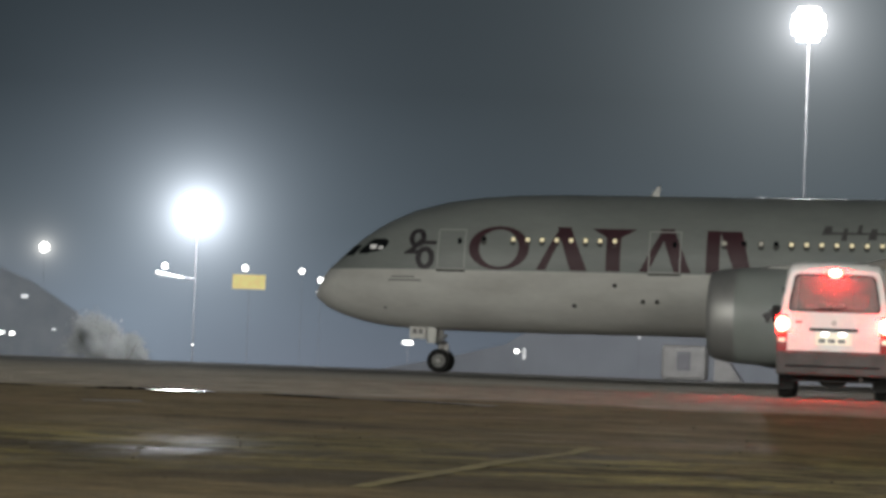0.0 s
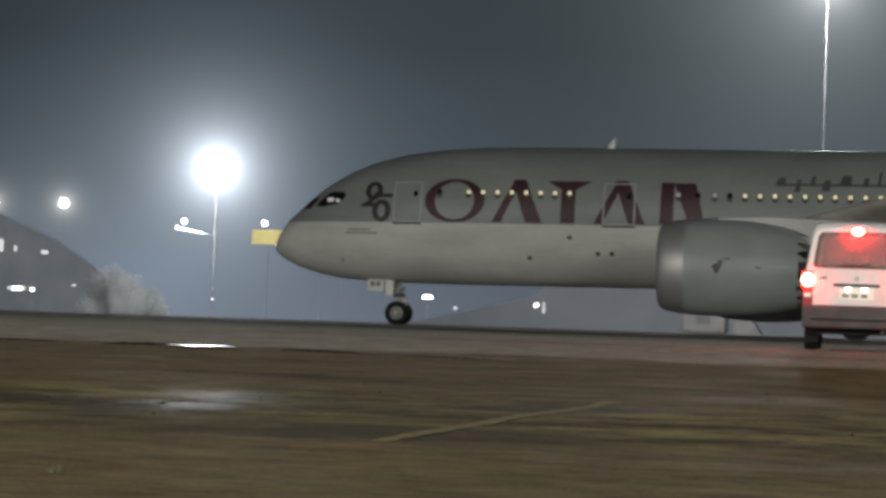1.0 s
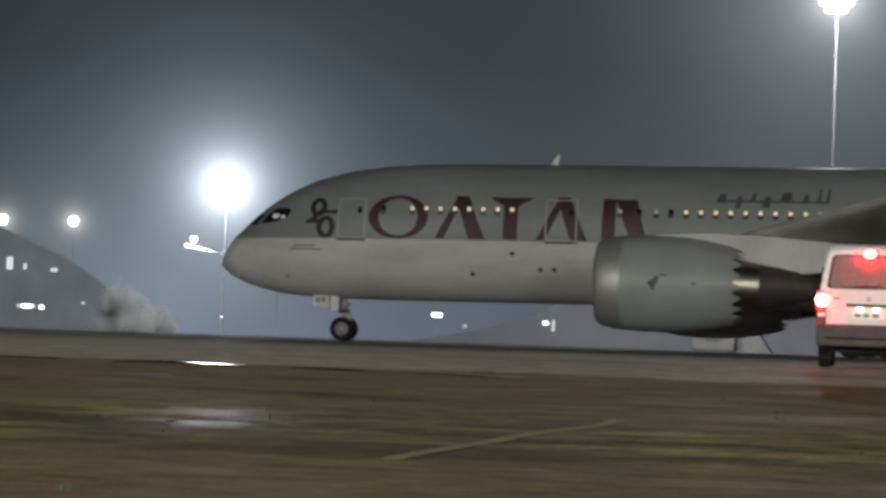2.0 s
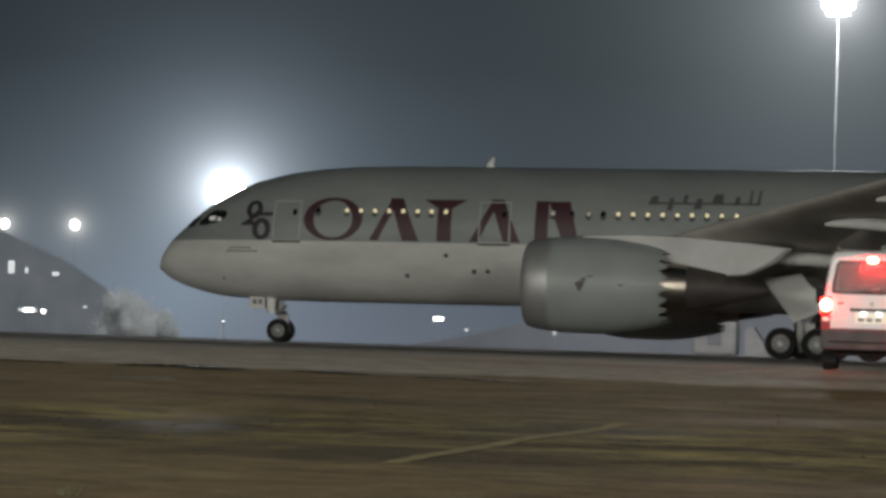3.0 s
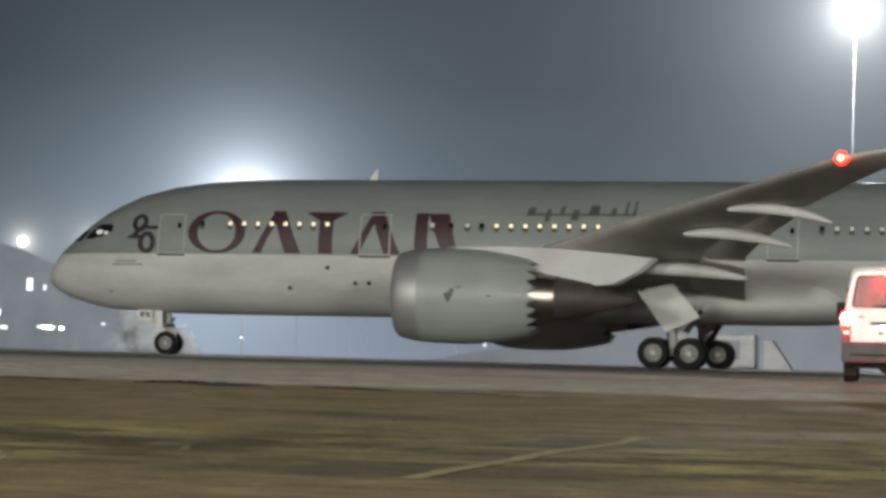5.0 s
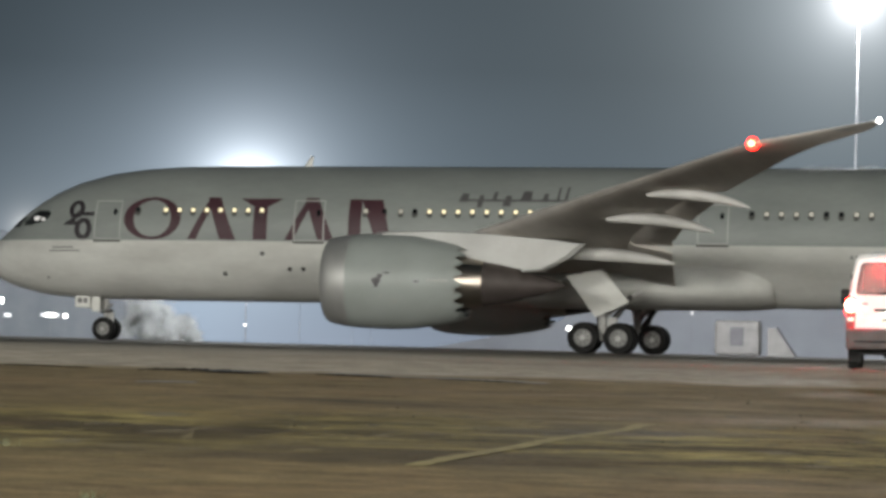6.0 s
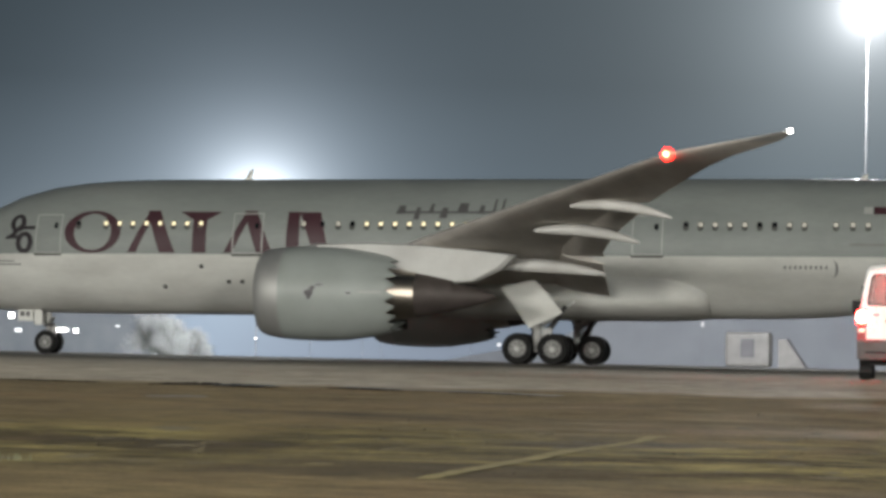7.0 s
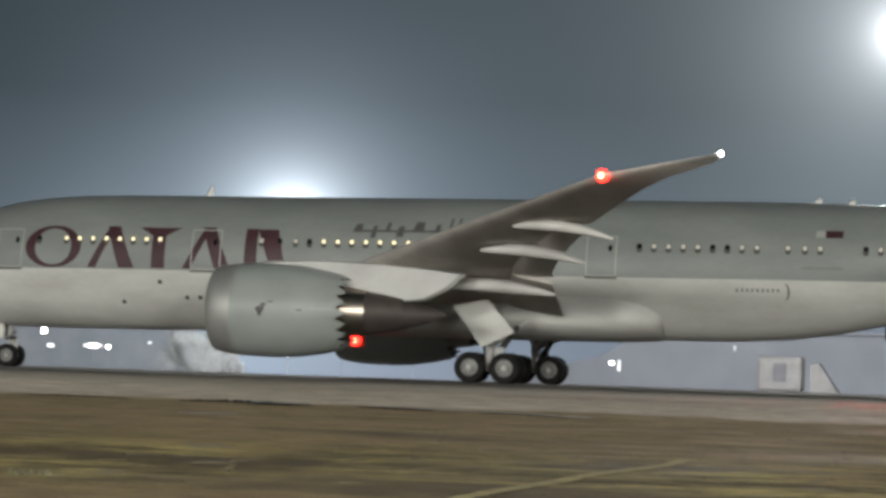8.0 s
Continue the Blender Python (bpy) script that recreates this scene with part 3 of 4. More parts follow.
def cabin(plane):
    # oval windows, built once per state
    shapes = {}
    for state in ("lit_window", "dim_window", "dark_glass"):
        bm = bmesh.new()
        n = 18
        ring = [(0.125 * abs(math.cos(a)) ** 0.7 * (1 if math.cos(a) > 0 else -1), 0.20 * abs(math.sin(a)) ** 0.7 * (1 if math.sin(a) > 0 else -1)) for a in (2 * math.pi * i / n for i in range(n))]
        loft([[(x, 0.02, z) for x, z in ring], [(x, -0.008, z) for x, z in ring]], bm=bm)
        pane = [bm.verts.new((x, -0.016, z)) for x, z in ((-0.088, -0.02), (0.088, -0.02), (0.09, 0.06), (0.078, 0.16), (-0.078, 0.16), (-0.09, 0.06))]
        lit = bm.faces.new(pane)
        bmesh.ops.recalc_face_normals(bm, faces=bm.faces)
        lit.material_index = 1
        me = bpy.data.meshes.new("cabin_window")
        bm.to_mesh(me)
        bm.free()
        me.materials.append(M["window_frame"])
        me.materials.append(M[state])
        shapes[state] = me
    rows = [(8.81 + 0.609 * k, "L") for k in range(8)] + [(7.55, "K"), (17.6, "D"), (18.4, "K"), (19.11, "D"), (19.72, "K")]
    rows += [(20.35 + 0.613 * k, "L") for k in range(18)]
    rows += [(33.88 + 0.61 * k, c) for k, c in enumerate("KDDDDKKDD")] + [(40.04, "D"), (40.73, "D"), (41.35, "D"), (43.2, "K"), (43.8, "D")]
    for u, c in rows:
        z = 5.585
        ob = new("cabin_window", shapes[{"L": "lit_window", "D": "dim_window", "K": "dark_glass"}[c]])
        ob.parent = plane
        a, b = skin(u, z - 0.2), skin(u, z + 0.2)
        ob.matrix_basis = Matrix.Translation(skin(u, z, 0.0)) @ pose(0, 0, 0, -math.degrees(math.atan2(b.y - a.y, b.z - a.z)))
    for u0, u1, z0, z1 in ((5.58, 6.80, 4.36, 6.05), (14.50, 15.84, 4.36, 6.10), (31.66, 32.95, 4.38, 6.05), (47.2, 48.2, 4.9, 6.2)):
        door = decal([(z0 + (z1 - z0) * i / 12, [(u0, u1)]) for i in range(13)], "cabin_door", "grey_paint", plane, out=0.008, label="closed grey cabin door")
        for rows_ in frame_rows(u0, u1, z0, z1, 0.055):
            decal(rows_, "door_seam", "pale_trim", door, out=0.020)
        decal([(z0 - 0.10, [(u0 - 0.02, u1 + 0.02)]), (z0 - 0.02, [(u0 - 0.02, u1 + 0.02)])], "door_sill", "seam", door, out=0.022)
        decal(ring_rows(u1 - 0.28, 5.55, 0.09, 0.14, 0.085, 0.13, 10), "door_window", "dark_glass", door, out=0.024)
    # cockpit glazing
    decal([(4.98, [(1.95, 2.35)]), (5.12, [(2.0, 3.05)]), (5.3, [(2.18, 3.28)]), (5.5, [(2.42, 3.36)]), (5.62, [(2.62, 3.2)])], "cockpit_window", "cockpit_glass", plane, label="dark side window of the flight deck")
    decal([(5.18, [(2.5, 2.78)]), (5.36, [(2.46, 2.82)])], "cockpit_window", "cockpit_glow", plane, out=0.02)
    decal([(5.16, [(2.9, 3.1)]), (5.30, [(2.9, 3.12)])], "cockpit_window", "cockpit_glow", plane, out=0.02)
    decal([(4.9, [(1.2, 1.7)]), (5.1, [(1.42, 1.84)]), (5.34, [(1.7, 2.05)])], "windscreen", "cockpit_glass", plane)


# wing planform by distance from the centreline: leading edge, chord, height of the leading edge, thickness ratio
def wing_at(v):
    if v < 27.4:
        le = 17.6 + 0.687 * v
    else:
        le = 17.6 + 0.687 * 27.4 + (v - 27.4) * 1.75
    chord = float(np.interp(v, (0, 2.9, 9.9, 14, 18.9, 25.2, 27.4, 29.0, 29.75), (12.8, 11.5, 7.3, 5.6, 4.1, 2.55, 2.25, 1.25, 0.35)))
    z = float(np.interp(v, (0, 2.9, 9, 17.7, 27.5, 29.75), (3.55, 3.75, 4.72, 5.88, 7.15, 7.72)))
    return le, chord, z, float(np.interp(v, (0, 9.9, 29.75), (0.125, 0.11, 0.085)))


def foil(v, side, end=1.0, n=11):
    le, c, z, t = wing_at(v)
    up, low = [], []
    for i in range(n):
        x = end * (1 - math.cos(math.pi * i / (n - 1))) / 2
        y = 5 * t * (0.2969 * math.sqrt(x) - 0.126 * x - 0.3516 * x ** 2 + 0.2843 * x ** 3 - 0.1036 * x ** 4)
        camb = 0.035 * 4 * x * (1 - x) * 0.4 - 0.02 * x
        up.append((le + c * x, side * v, z + c * (camb + y)))
        low.append((le + c * x, side * v, z + c * (camb - y * 0.85)))
    return up + list(reversed(low[1:]))


def build_wing(plane, side):
    stations = [0.5, 2.9, 5, 7.5, 9.9, 12, 14.5, 17, 18.7, 18.9, 22, 24, 25.5, 27.4, 28.2, 28.9]
    wing = part("wing", loft([foil(v, side, 0.80 if v < 18.8 else 1.0) for v in stations]), "wing_paint", plane, "grey wing swept back and flexed upward", smooth=True)
    part("wing_tip", loft([foil(v, side) for v in (28.9, 29.2, 29.5, 29.75)]), "fairing_paint", wing, "pale wing tip cap", smooth=True)
    # flaps, let down for take-off
    for v0, v1, drop in ((3.3, 8.9, 15), (8.95, 10.45, 6), (10.5, 18.7, 9)):
        rings = []
        for v in np.linspace(v0, v1, 6):
            le, c, z, t = wing_at(v)
            hinge = Vector((le + 0.765 * c, side * v, z - 0.024 * c - 0.02))
            fc = 0.22 * c
            ring = []
            for x, y in ((0, 0.0), (0.12, 0.10), (0.4, 0.10), (1.0, 0.012), (1.0, -0.012), (0.5, -0.055), (0.12, -0.075)):
                d = radians(drop)
                ring.append(hinge + Vector((fc * (x * math.cos(d) + y * math.sin(d)), 0, fc * (y * math.cos(d) - x * math.sin(d)))))
            rings.append(ring)
        part("flap", loft(rings), "wing_paint", wing, "lowered trailing edge flap", smooth=True)
    # canoe-shaped flap track fairings
    for v, u0, u1, za, zb, r in ((19.4, 31.9, 35.6, 5.78, 5.38, 0.23), (15.0, 29.8, 33.8, 5.06, 4.66, 0.26), (8.6, 26.5, 31.5, 3.88, 3.62, 0.30)):
        rings = []
        for i in range(15):
            k = i / 14
            rr = r * math.sin(math.pi * min(1, 0.04 + k * 0.94)) ** 0.6
            zz = za + 0.10 * math.sin(math.pi * k) + (zb - za) * k ** 2.2
            rings.append([(u0 + (u1 - u0) * k, side * v + rr * 0.8 * math.cos(a), zz + rr * 0.9 * math.sin(a)) for a in (2 * math.pi * j / 12 for j in range(12))])
        part("flap_fairing", loft(rings), "fairing_paint", wing, "pale canoe fairing under the flap", smooth=True)
    le, c, z, t = wing_at(27.4)
    if side < 0:
        part("nav_light", ball((le + 0.08, -27.62, z - 0.02), 0.11), "red_core", wing, "glowing red wing light", smooth=True)
        part("nav_light_lens", ball((le + 0.10, -27.40, z - 0.02), 0.235, squash=(0.95, 0.5, 0.95)), "red_beacon", wing, smooth=True)
    le, c, z, t = wing_at(29.75)
    part("strobe", ball((le + 0.25, side * 29.8, z + 0.02), 0.08), "strobe_glint_white", wing, "white strobe light", smooth=True)
    return wing


def build_engine(plane, side):
    v, zc = side * 9.8, (2.66 if side < 0 else 2.52)
    cowl_prof = [(18.72, 1.832), (19.2, 1.865), (20.3, 1.885), (21.2, 1.84), (22.2, 1.69), (22.9, 1.54)]
    seg = 120
    bm = spin(cowl_prof, "x", (0, v, zc), seg)
    # saw-toothed trailing edge
    ends = sorted((q for q in bm.verts if abs(q.co.x - 22.9) < 1e-4), key=lambda q: math.atan2(q.co.z - zc, q.co.y - v))
    tips = []
    for i, q in enumerate(ends):
        tooth = abs((i % 6) - 3) / 3
        a = math.atan2(q.co.z - zc, q.co.y - v)
        r = 1.50 - 0.13 * tooth
        tips.append(bm.verts.new((22.98 + 0.40 * tooth, v + r * math.cos(a), zc + r * math.sin(a))))
    for i in range(len(ends)):
        j = (i + 1) % len(ends)
        bm.faces.new((ends[i], ends[j], tips[j], tips[i]))
    engine = part("engine", bm, "cowl_paint", plane, "large grey engine with a saw-toothed nozzle", smooth=True)
    part("inlet_lip", spin([(18.72, 1.832), (18.4, 1.80), (18.06, 1.74), (17.85, 1.69), (17.72, 1.62), (17.66, 1.54), (17.72, 1.46), (17.9, 1.41), (18.15, 1.40)], "x", (0, v, zc), 64), "bare_metal", engine, "polished bare metal inlet lip", smooth=True)
    part("inlet_duct", spin([(18.15, 1.40), (19.0, 1.42), (19.3, 1.42)], "x", (0, v, zc), 48), "dark_liner", engine, smooth=True)
    part("spinner", spin([(18.6, 0.01), (18.8, 0.18), (19.2, 0.36), (19.4, 0.42)], "x", (0, v, zc), 24), "dark_liner", engine, smooth=True)
    for k in range(18):
        a = 2 * math.pi * k / 18
        bm = bmesh.new()
        vs = [bm.verts.new((19.2 + du, v + r * math.cos(a + da), zc + r * math.sin(a + da))) for du, r, da in ((0, 0.35, 0), (0.02, 1.40, 0.1), (0.22, 1.40, 0.26), (0.2, 0.35, 0.3))]
        bm.faces.new(vs)
        bmesh.ops.solidify(bm, geom=bm.faces[:], thickness=0.02)
        part("fan_blade", bm, "hot_metal", engine)
    part("nozzle_liner", spin([(22.8, 1.47), (22.0, 1.45), (21.2, 1.2)], "x", (0, v, zc), 48), "dark_liner", engine, smooth=True)
    part("core_cowl", spin([(21.2, 1.16), (22.6, 1.05), (23.6, 0.95), (24.6, 0.80), (25.5, 0.63), (25.45, 0.58), (24.8, 0.5)], "x", (0, v, zc + 0.02), 48), "hot_metal", engine, "dark heat-stained core nozzle", smooth=True)
    part("nozzle_sleeve", spin([(22.4, 1.085), (23.2, 1.02), (24.0, 0.915)], "x", (0, v, zc + 0.02), 48), "sleeve_metal", engine, "polished metal sleeve inside the nozzle", smooth=True)
    part("exhaust_plug", spin([(24.9, 0.56), (25.5, 0.55), (26.1, 0.44), (26.8, 0.22), (27.2, 0.02)], "x", (0, v, zc - 0.02), 32), "hot_metal", engine, smooth=True)
    # thin bright strip along the outer cowl, ahead of the nozzle
    strake = []
    for uu in (22.0, 22.2, 22.6, 22.85):
        r = float(np.interp(uu, [p for p, _ in cowl_prof], [q for _, q in cowl_prof]))
        strake.append([(uu, v + side * (r + dy), zc + 0.06 + dz) for dy, dz in ((-0.03, -0.045), (0.035, -0.03), (0.035, 0.03), (-0.03, 0.045))])
    part("strake", loft(strake), "pale_trim", engine, "thin bright strip on the cowl")
    # emblem blot and vents on the outer cowl
    for u, z, ru, rz in ((20.02, 2.60, 0.22, 0.20), (20.16, 2.82, 0.14, 0.11), (20.42, 2.97, 0.20, 0.03), (21.6, 2.66, 0.16, 0.035), (20.2, 2.05, 0.06, 0.06)):
        bm = bmesh.new()
        ring = []
        for i in range(14):
            a = 2 * math.pi * i / 14
            uu, zz = u + ru * math.cos(a) * (0.7 + 0.3 * math.sin(3 * a)), z + rz * math.sin(a)
            r = float(np.interp(uu, [p for p, _ in cowl_prof], [q for _, q in cowl_prof])) + 0.012
            ring.append(bm.verts.new((uu, v + side * math.sqrt(max(0.01, r * r - (zz - zc) ** 2)), zz)))
        bm.faces.new(ring)
        part("cowl_mark", bm, "dark_mark" if z > 2.5 else "pale_trim", engine)
    # the whole pod hangs a little aft on its pylon
    for ob in [engine, *engine.children]:
        ob.data.transform(Matrix.Translation((0.20, 0, 0)))
    # white pylon from the cowl's crown to the wing
    pts = ((19.3, 4.42), (20.0, 4.62), (22.06, 4.70), (24.0, 4.66), (26.9, 4.45), (28.2, 4.3), (27.6, 3.75), (26.6, 3.22), (25.4, 3.10), (24.1, 3.20), (22.9, 3.8), (21.2, 4.2))
    rings = []
    for off, k in ((-0.30, 0.94), (-0.16, 1.0), (0.16, 1.0), (0.30, 0.94)):
        rings.append([(24 + (u - 24) * k, v + off, 4.0 + (z - 4.0) * k) for u, z in pts])
    part("pylon", loft(rings), "pylon_paint", engine, "white engine pylon", smooth=True)
    return engine


def build_wheel(name, radius, width, parent, place):
    hub = part(name, tube((0, -width / 2, 0), (0, width / 2, 0), radius * 0.16), "gear_paint", parent)
    w = width / 2
    tyre = [(-w * 0.7, radius * 0.56), (-w * 0.95, radius * 0.66), (-w, radius * 0.80), (-w * 0.86, radius * 0.94), (-w * 0.5, radius * 0.995), (0, radius), (w * 0.5, radius * 0.995), (w * 0.86, radius * 0.94), (w, radius * 0.80), (w * 0.95, radius * 0.66), (w * 0.7, radius * 0.56)]
    part("tyre", spin(tyre, "y", (0, 0, 0), 40), "rubber", hub, "black rubber tyre", smooth=True)
    part("rim", spin([(-w * 0.72, 0.02), (-w * 0.74, radius * 0.18), (-w * 0.5, radius * 0.24), (-w * 0.48, radius * 0.42), (-w * 0.78, radius * 0.50), (-w * 0.72, radius * 0.57), (w * 0.72, radius * 0.57), (w * 0.78, radius * 0.50), (w * 0.48, radius * 0.42), (w * 0.5, radius * 0.24), (w * 0.74, radius * 0.18), (w * 0.72, 0.02)], "y", (0, 0, 0), 28), "rim_metal", hub, "dull metal rim", smooth=True)
    for i in range(8):
        a = 2 * math.pi * i / 8
        c = Vector((radius * 0.34 * math.cos(a), 0, radius * 0.34 * math.sin(a)))
        part("rim_hole", tube(c + Vector((0, -w * 0.56, 0)), c + Vector((0, w * 0.56, 0)), radius * 0.055, seg=8), "dark_liner", hub)
    hub.matrix_basis = Matrix.Translation(place)
    return hub


def build_gear(plane):
    wheels = []
    for y in (-0.42, 0.42):
        wheels.append((build_wheel("nose_wheel", 0.51, 0.36, plane, (5.4, y, 0.51)), (5.4, y, 0.51), 0.51))
    leg = part("nose_leg", tube((5.4, 0, 0.5), (5.34, 0, 2.1), 0.11, 0.15), "gear_paint", plane, "pale steel nose gear leg", smooth=True)
    part("axle", tube((5.4, -0.5, 0.51), (5.4, 0.5, 0.51), 0.07), "gear_paint", leg, smooth=True)
    part("drag_brace", tube((5.3, 0.0, 1.2), (4.3, 0.0, 2.0), 0.06), "gear_paint", leg, smooth=True)
    part("torque_link", box(5.5, 5.72, -0.06, 0.06, 0.8, 1.25, 0.02), "gear_paint", leg)
    part("steering_unit", box(5.16, 5.62, -0.17, 0.17, 1.20, 1.36, 0.03), "dark_liner", leg, "dark steering unit on the leg")
    for y in (-0.2, 0.2):
        part("steering_jack", tube((5.30, y, 1.28), (5.62, y * 0.6, 1.62), 0.045, seg=10), "rim_metal", leg, smooth=True)
    part("taxi_lamp", ball((5.2, -0.2, 1.35), 0.08), "gear_paint", leg, smooth=True)
    for y in (-0.55, 0.55):
        door = part("nose_gear_door", box(4.12, 4.82, y - 0.025, y + 0.025, 1.42, 2.02, 0.02), "white_paint", plane, "white gear door with a small code")
        part("code_bar", box(4.24, 4.44, y - 0.032, y + 0.032, 1.62, 1.84), "faint_mark", door)
        part("code_bar", box(4.50, 4.68, y - 0.032, y + 0.032, 1.62, 1.84), "faint_mark", door)
        part("nose_gear_door", box(4.88, 5.26, y - 0.025, y + 0.025, 1.25, 2.05, 0.02), "white_paint", plane, "white rear nose gear door")
    for s in (-1, 1):
        for u in (27.45, 28.91):
            for y in (5.45, 4.35):
                p = (u, s * y, 0.64)
                wheels.append((build_wheel("main_wheel", 0.64, 0.50, plane, p), p, 0.64))
        beam = part("bogie_beam", box(27.3, 29.05, s * 4.9 - 0.14, s * 4.9 + 0.14, 0.52, 0.80, 0.05), "gear_paint", plane, "bogie beam of the main gear")
        for u in (27.45, 28.91):
            part("axle", tube((u, s * 4.2, 0.64), (u, s * 5.6, 0.64), 0.09), "gear_paint", beam, smooth=True)
        leg = part("main_leg", tube((28.18, s * 4.9, 0.7), (28.0, s * 5.0, 3.4), 0.17, 0.22), "gear_paint", plane, "main gear leg", smooth=True)
        part("side_brace", tube((28.1, s * 4.9, 1.7), (28.3, s * 2.8, 2.6), 0.09), "gear_paint", leg, smooth=True)
        part("drag_brace", tube((28.1, s * 4.9, 1.4), (29.6, s * 4.4, 2.6), 0.09), "gear_paint", leg, smooth=True)
        part("retraction_jack", tube((28.35, s * 4.85, 1.05), (29.25, s * 4.55, 2.4), 0.13, 0.10), "dark_liner", leg, "dark hydraulic jack", smooth=True)
        part("lock_link", tube((28.2, s * 4.6, 1.9), (29.0, s * 4.0, 2.3), 0.07), "dark_liner", leg, smooth=True)
        for u in (27.45, 28.91):
            part("brake_unit", tube((u, s * 4.6, 0.64), (u, s * 5.2, 0.64), 0.27, seg=20), "dark_liner", beam, "dark brake pack between the wheels", smooth=True)
        part("torque_link", box(28.35, 28.75, s * 4.9 - 0.1, s * 4.9 + 0.1, 0.9, 1.5, 0.03), "gear_paint", leg)
        bm = bmesh.new()
        rings = [[(u, s * y, z) for u, y, z in ((26.78, 6.0, 3.12), (28.24, 6.05, 3.43), (29.37, 5.95, 2.12), (29.05, 5.92, 1.95), (27.99, 5.9, 1.47))], [(u, s * (y - 0.06), z) for u, y, z in ((26.78, 6.0, 3.12), (28.24, 6.05, 3.43), (29.37, 5.95, 2.12), (29.05, 5.92, 1.95), (27.99, 5.9, 1.47))]]
        part("main_gear_door", loft(rings, bm=bm), "white_paint", plane, "white main gear door hanging open")
        part("hose", tube((28.0, s * 5.2, 0.9), (27.9, s * 5.15, 2.4), 0.03, seg=8), "rubber", leg)
    return wheels


def build_airliner():
    plane = thing("airliner", (0, 0, 0), "twin-engined airliner, grey above and white below, taxiing", "airplane")
    part("fuselage_upper", hull_half(True), "grey_paint", plane, "grey upper fuselage", smooth=True)
    part("fuselage_lower", hull_half(False), "white_paint", plane, "white lower fuselage", smooth=True)
    # belly fairing round the wing box
    rings = []
    for u in [*np.linspace(19.0, 32.4, 22), *(32.4 + 2.4 * math.sin(math.pi * i / 32) for i in range(1, 17))]:
        k = math.sin(math.pi * min(0.5, (u - 18.4) / 17.2)) ** 0.5
        w, up, low = 1.4 + 1.60 * k - 0.035 * max(0.0, u - 27), 0.8 + 1.1 * k, 0.50 + 0.44 * k
        if u > 32.4:
            blunt = math.sqrt(max(0.0, 1 - ((u - 32.4) / 2.4) ** 2))
            w, low = 1.95 + (w - 1.95) * blunt, 0.75 + (low - 0.75) * blunt
        ring = []
        for i in range(48):
            a = 2 * math.pi * i / 48
            c, sn = math.cos(a), math.sin(a)
            ring.append((u, w * math.copysign(abs(c) ** (0.72 if sn > 0 else 1.0), c), 2.62 + level(u) + (up if sn > 0 else low) * sn))
        rings.append(ring)
    part("belly_fairing", loft(rings), "white_paint", plane, "bulging white wing root fairing", smooth=True)
    for side in (-1, 1):
        build_wing(plane, side)
        build_engine(plane, side)
        # tailplane
        rings = []
        for v, le, c, z in ((0.6, 48.2, 5.2, 6.35), (9.9, 55.0, 1.9, 7.3)):
            rings.append([(le + c * x, side * v, z + c * y) for x, y in ((0, 0), (0.1, 0.045), (0.4, 0.05), (1, 0.004), (1, -0.004), (0.4, -0.05), (0.1, -0.045))])
        part("tailplane", loft(rings), "grey_paint", plane, smooth=True)
    rings = []
    for z, le, c in ((7.3, 44.8, 8.6), (9.0, 47.0, 7.0), (16.9, 53.8, 3.1)):
        rings.append([(le + c * x, c * y, z) for x, y in ((0, 0), (0.1, 0.045), (0.4, 0.055), (1, 0.004), (1, -0.004), (0.4, -0.055), (0.1, -0.045))])
    part("tail_fin", loft(rings), "burgundy", plane, smooth=True)
    # blade aerials on the crown
    for u, tall in ((14.15, 1.0), (40.7, 0.5), (42.1, 0.5)):
        z = hull(u)[0] + level(u)
        rings = [[(u + du + lean, y, z + h) for du, y in ((0, 0), (0.1, 0.03), (w, 0), (0.1, -0.03))] for h, lean, w in ((-0.03, 0, 0.36), (0.2 * tall, 0.14, 0.26), (0.44 * tall, 0.30, 0.12))]
        part("blade_aerial", loft(rings), "white_paint", plane, "small white blade aerial")
    # red beacon under the belly, with an added blind hiding it until it flashes
    beacon = part("belly_beacon", ball((21.16, 0, 1.64), 0.15), "red_core", plane, "red flashing beacon under the belly", smooth=True)
    part("beacon_lens", ball((21.16, 0, 1.64), 0.25, squash=(1, 0.5, 0.9)), "red_beacon", beacon, smooth=True)
    half = [(0.42 * math.cos(a), 0.42 * math.sin(a)) for a in (math.pi + math.pi * i / 16 for i in range(17))]
    half += [(0.40 * math.cos(a), 0.40 * math.sin(a)) for a in (2 * math.pi - math.pi * i / 16 for i in range(17))]
    shutter = part("beacon_shutter", loft([[(x, y, z) for x, y in half] for z in (-0.28, 0.3)]), "dark_liner", plane, "added dark blind that turns to uncover the beacon")
    # bright glint on the nose tip, put in as a small glowing ball
    part("nose_lamp", ball((-0.10, 0, 3.26), 0.05), "strobe_glint_white", plane, smooth=True)
    livery(plane)
    cabin(plane)
    return plane, build_gear(plane), shutter


AIRLINER, WHEELS, BEACON_BLIND = build_airliner()


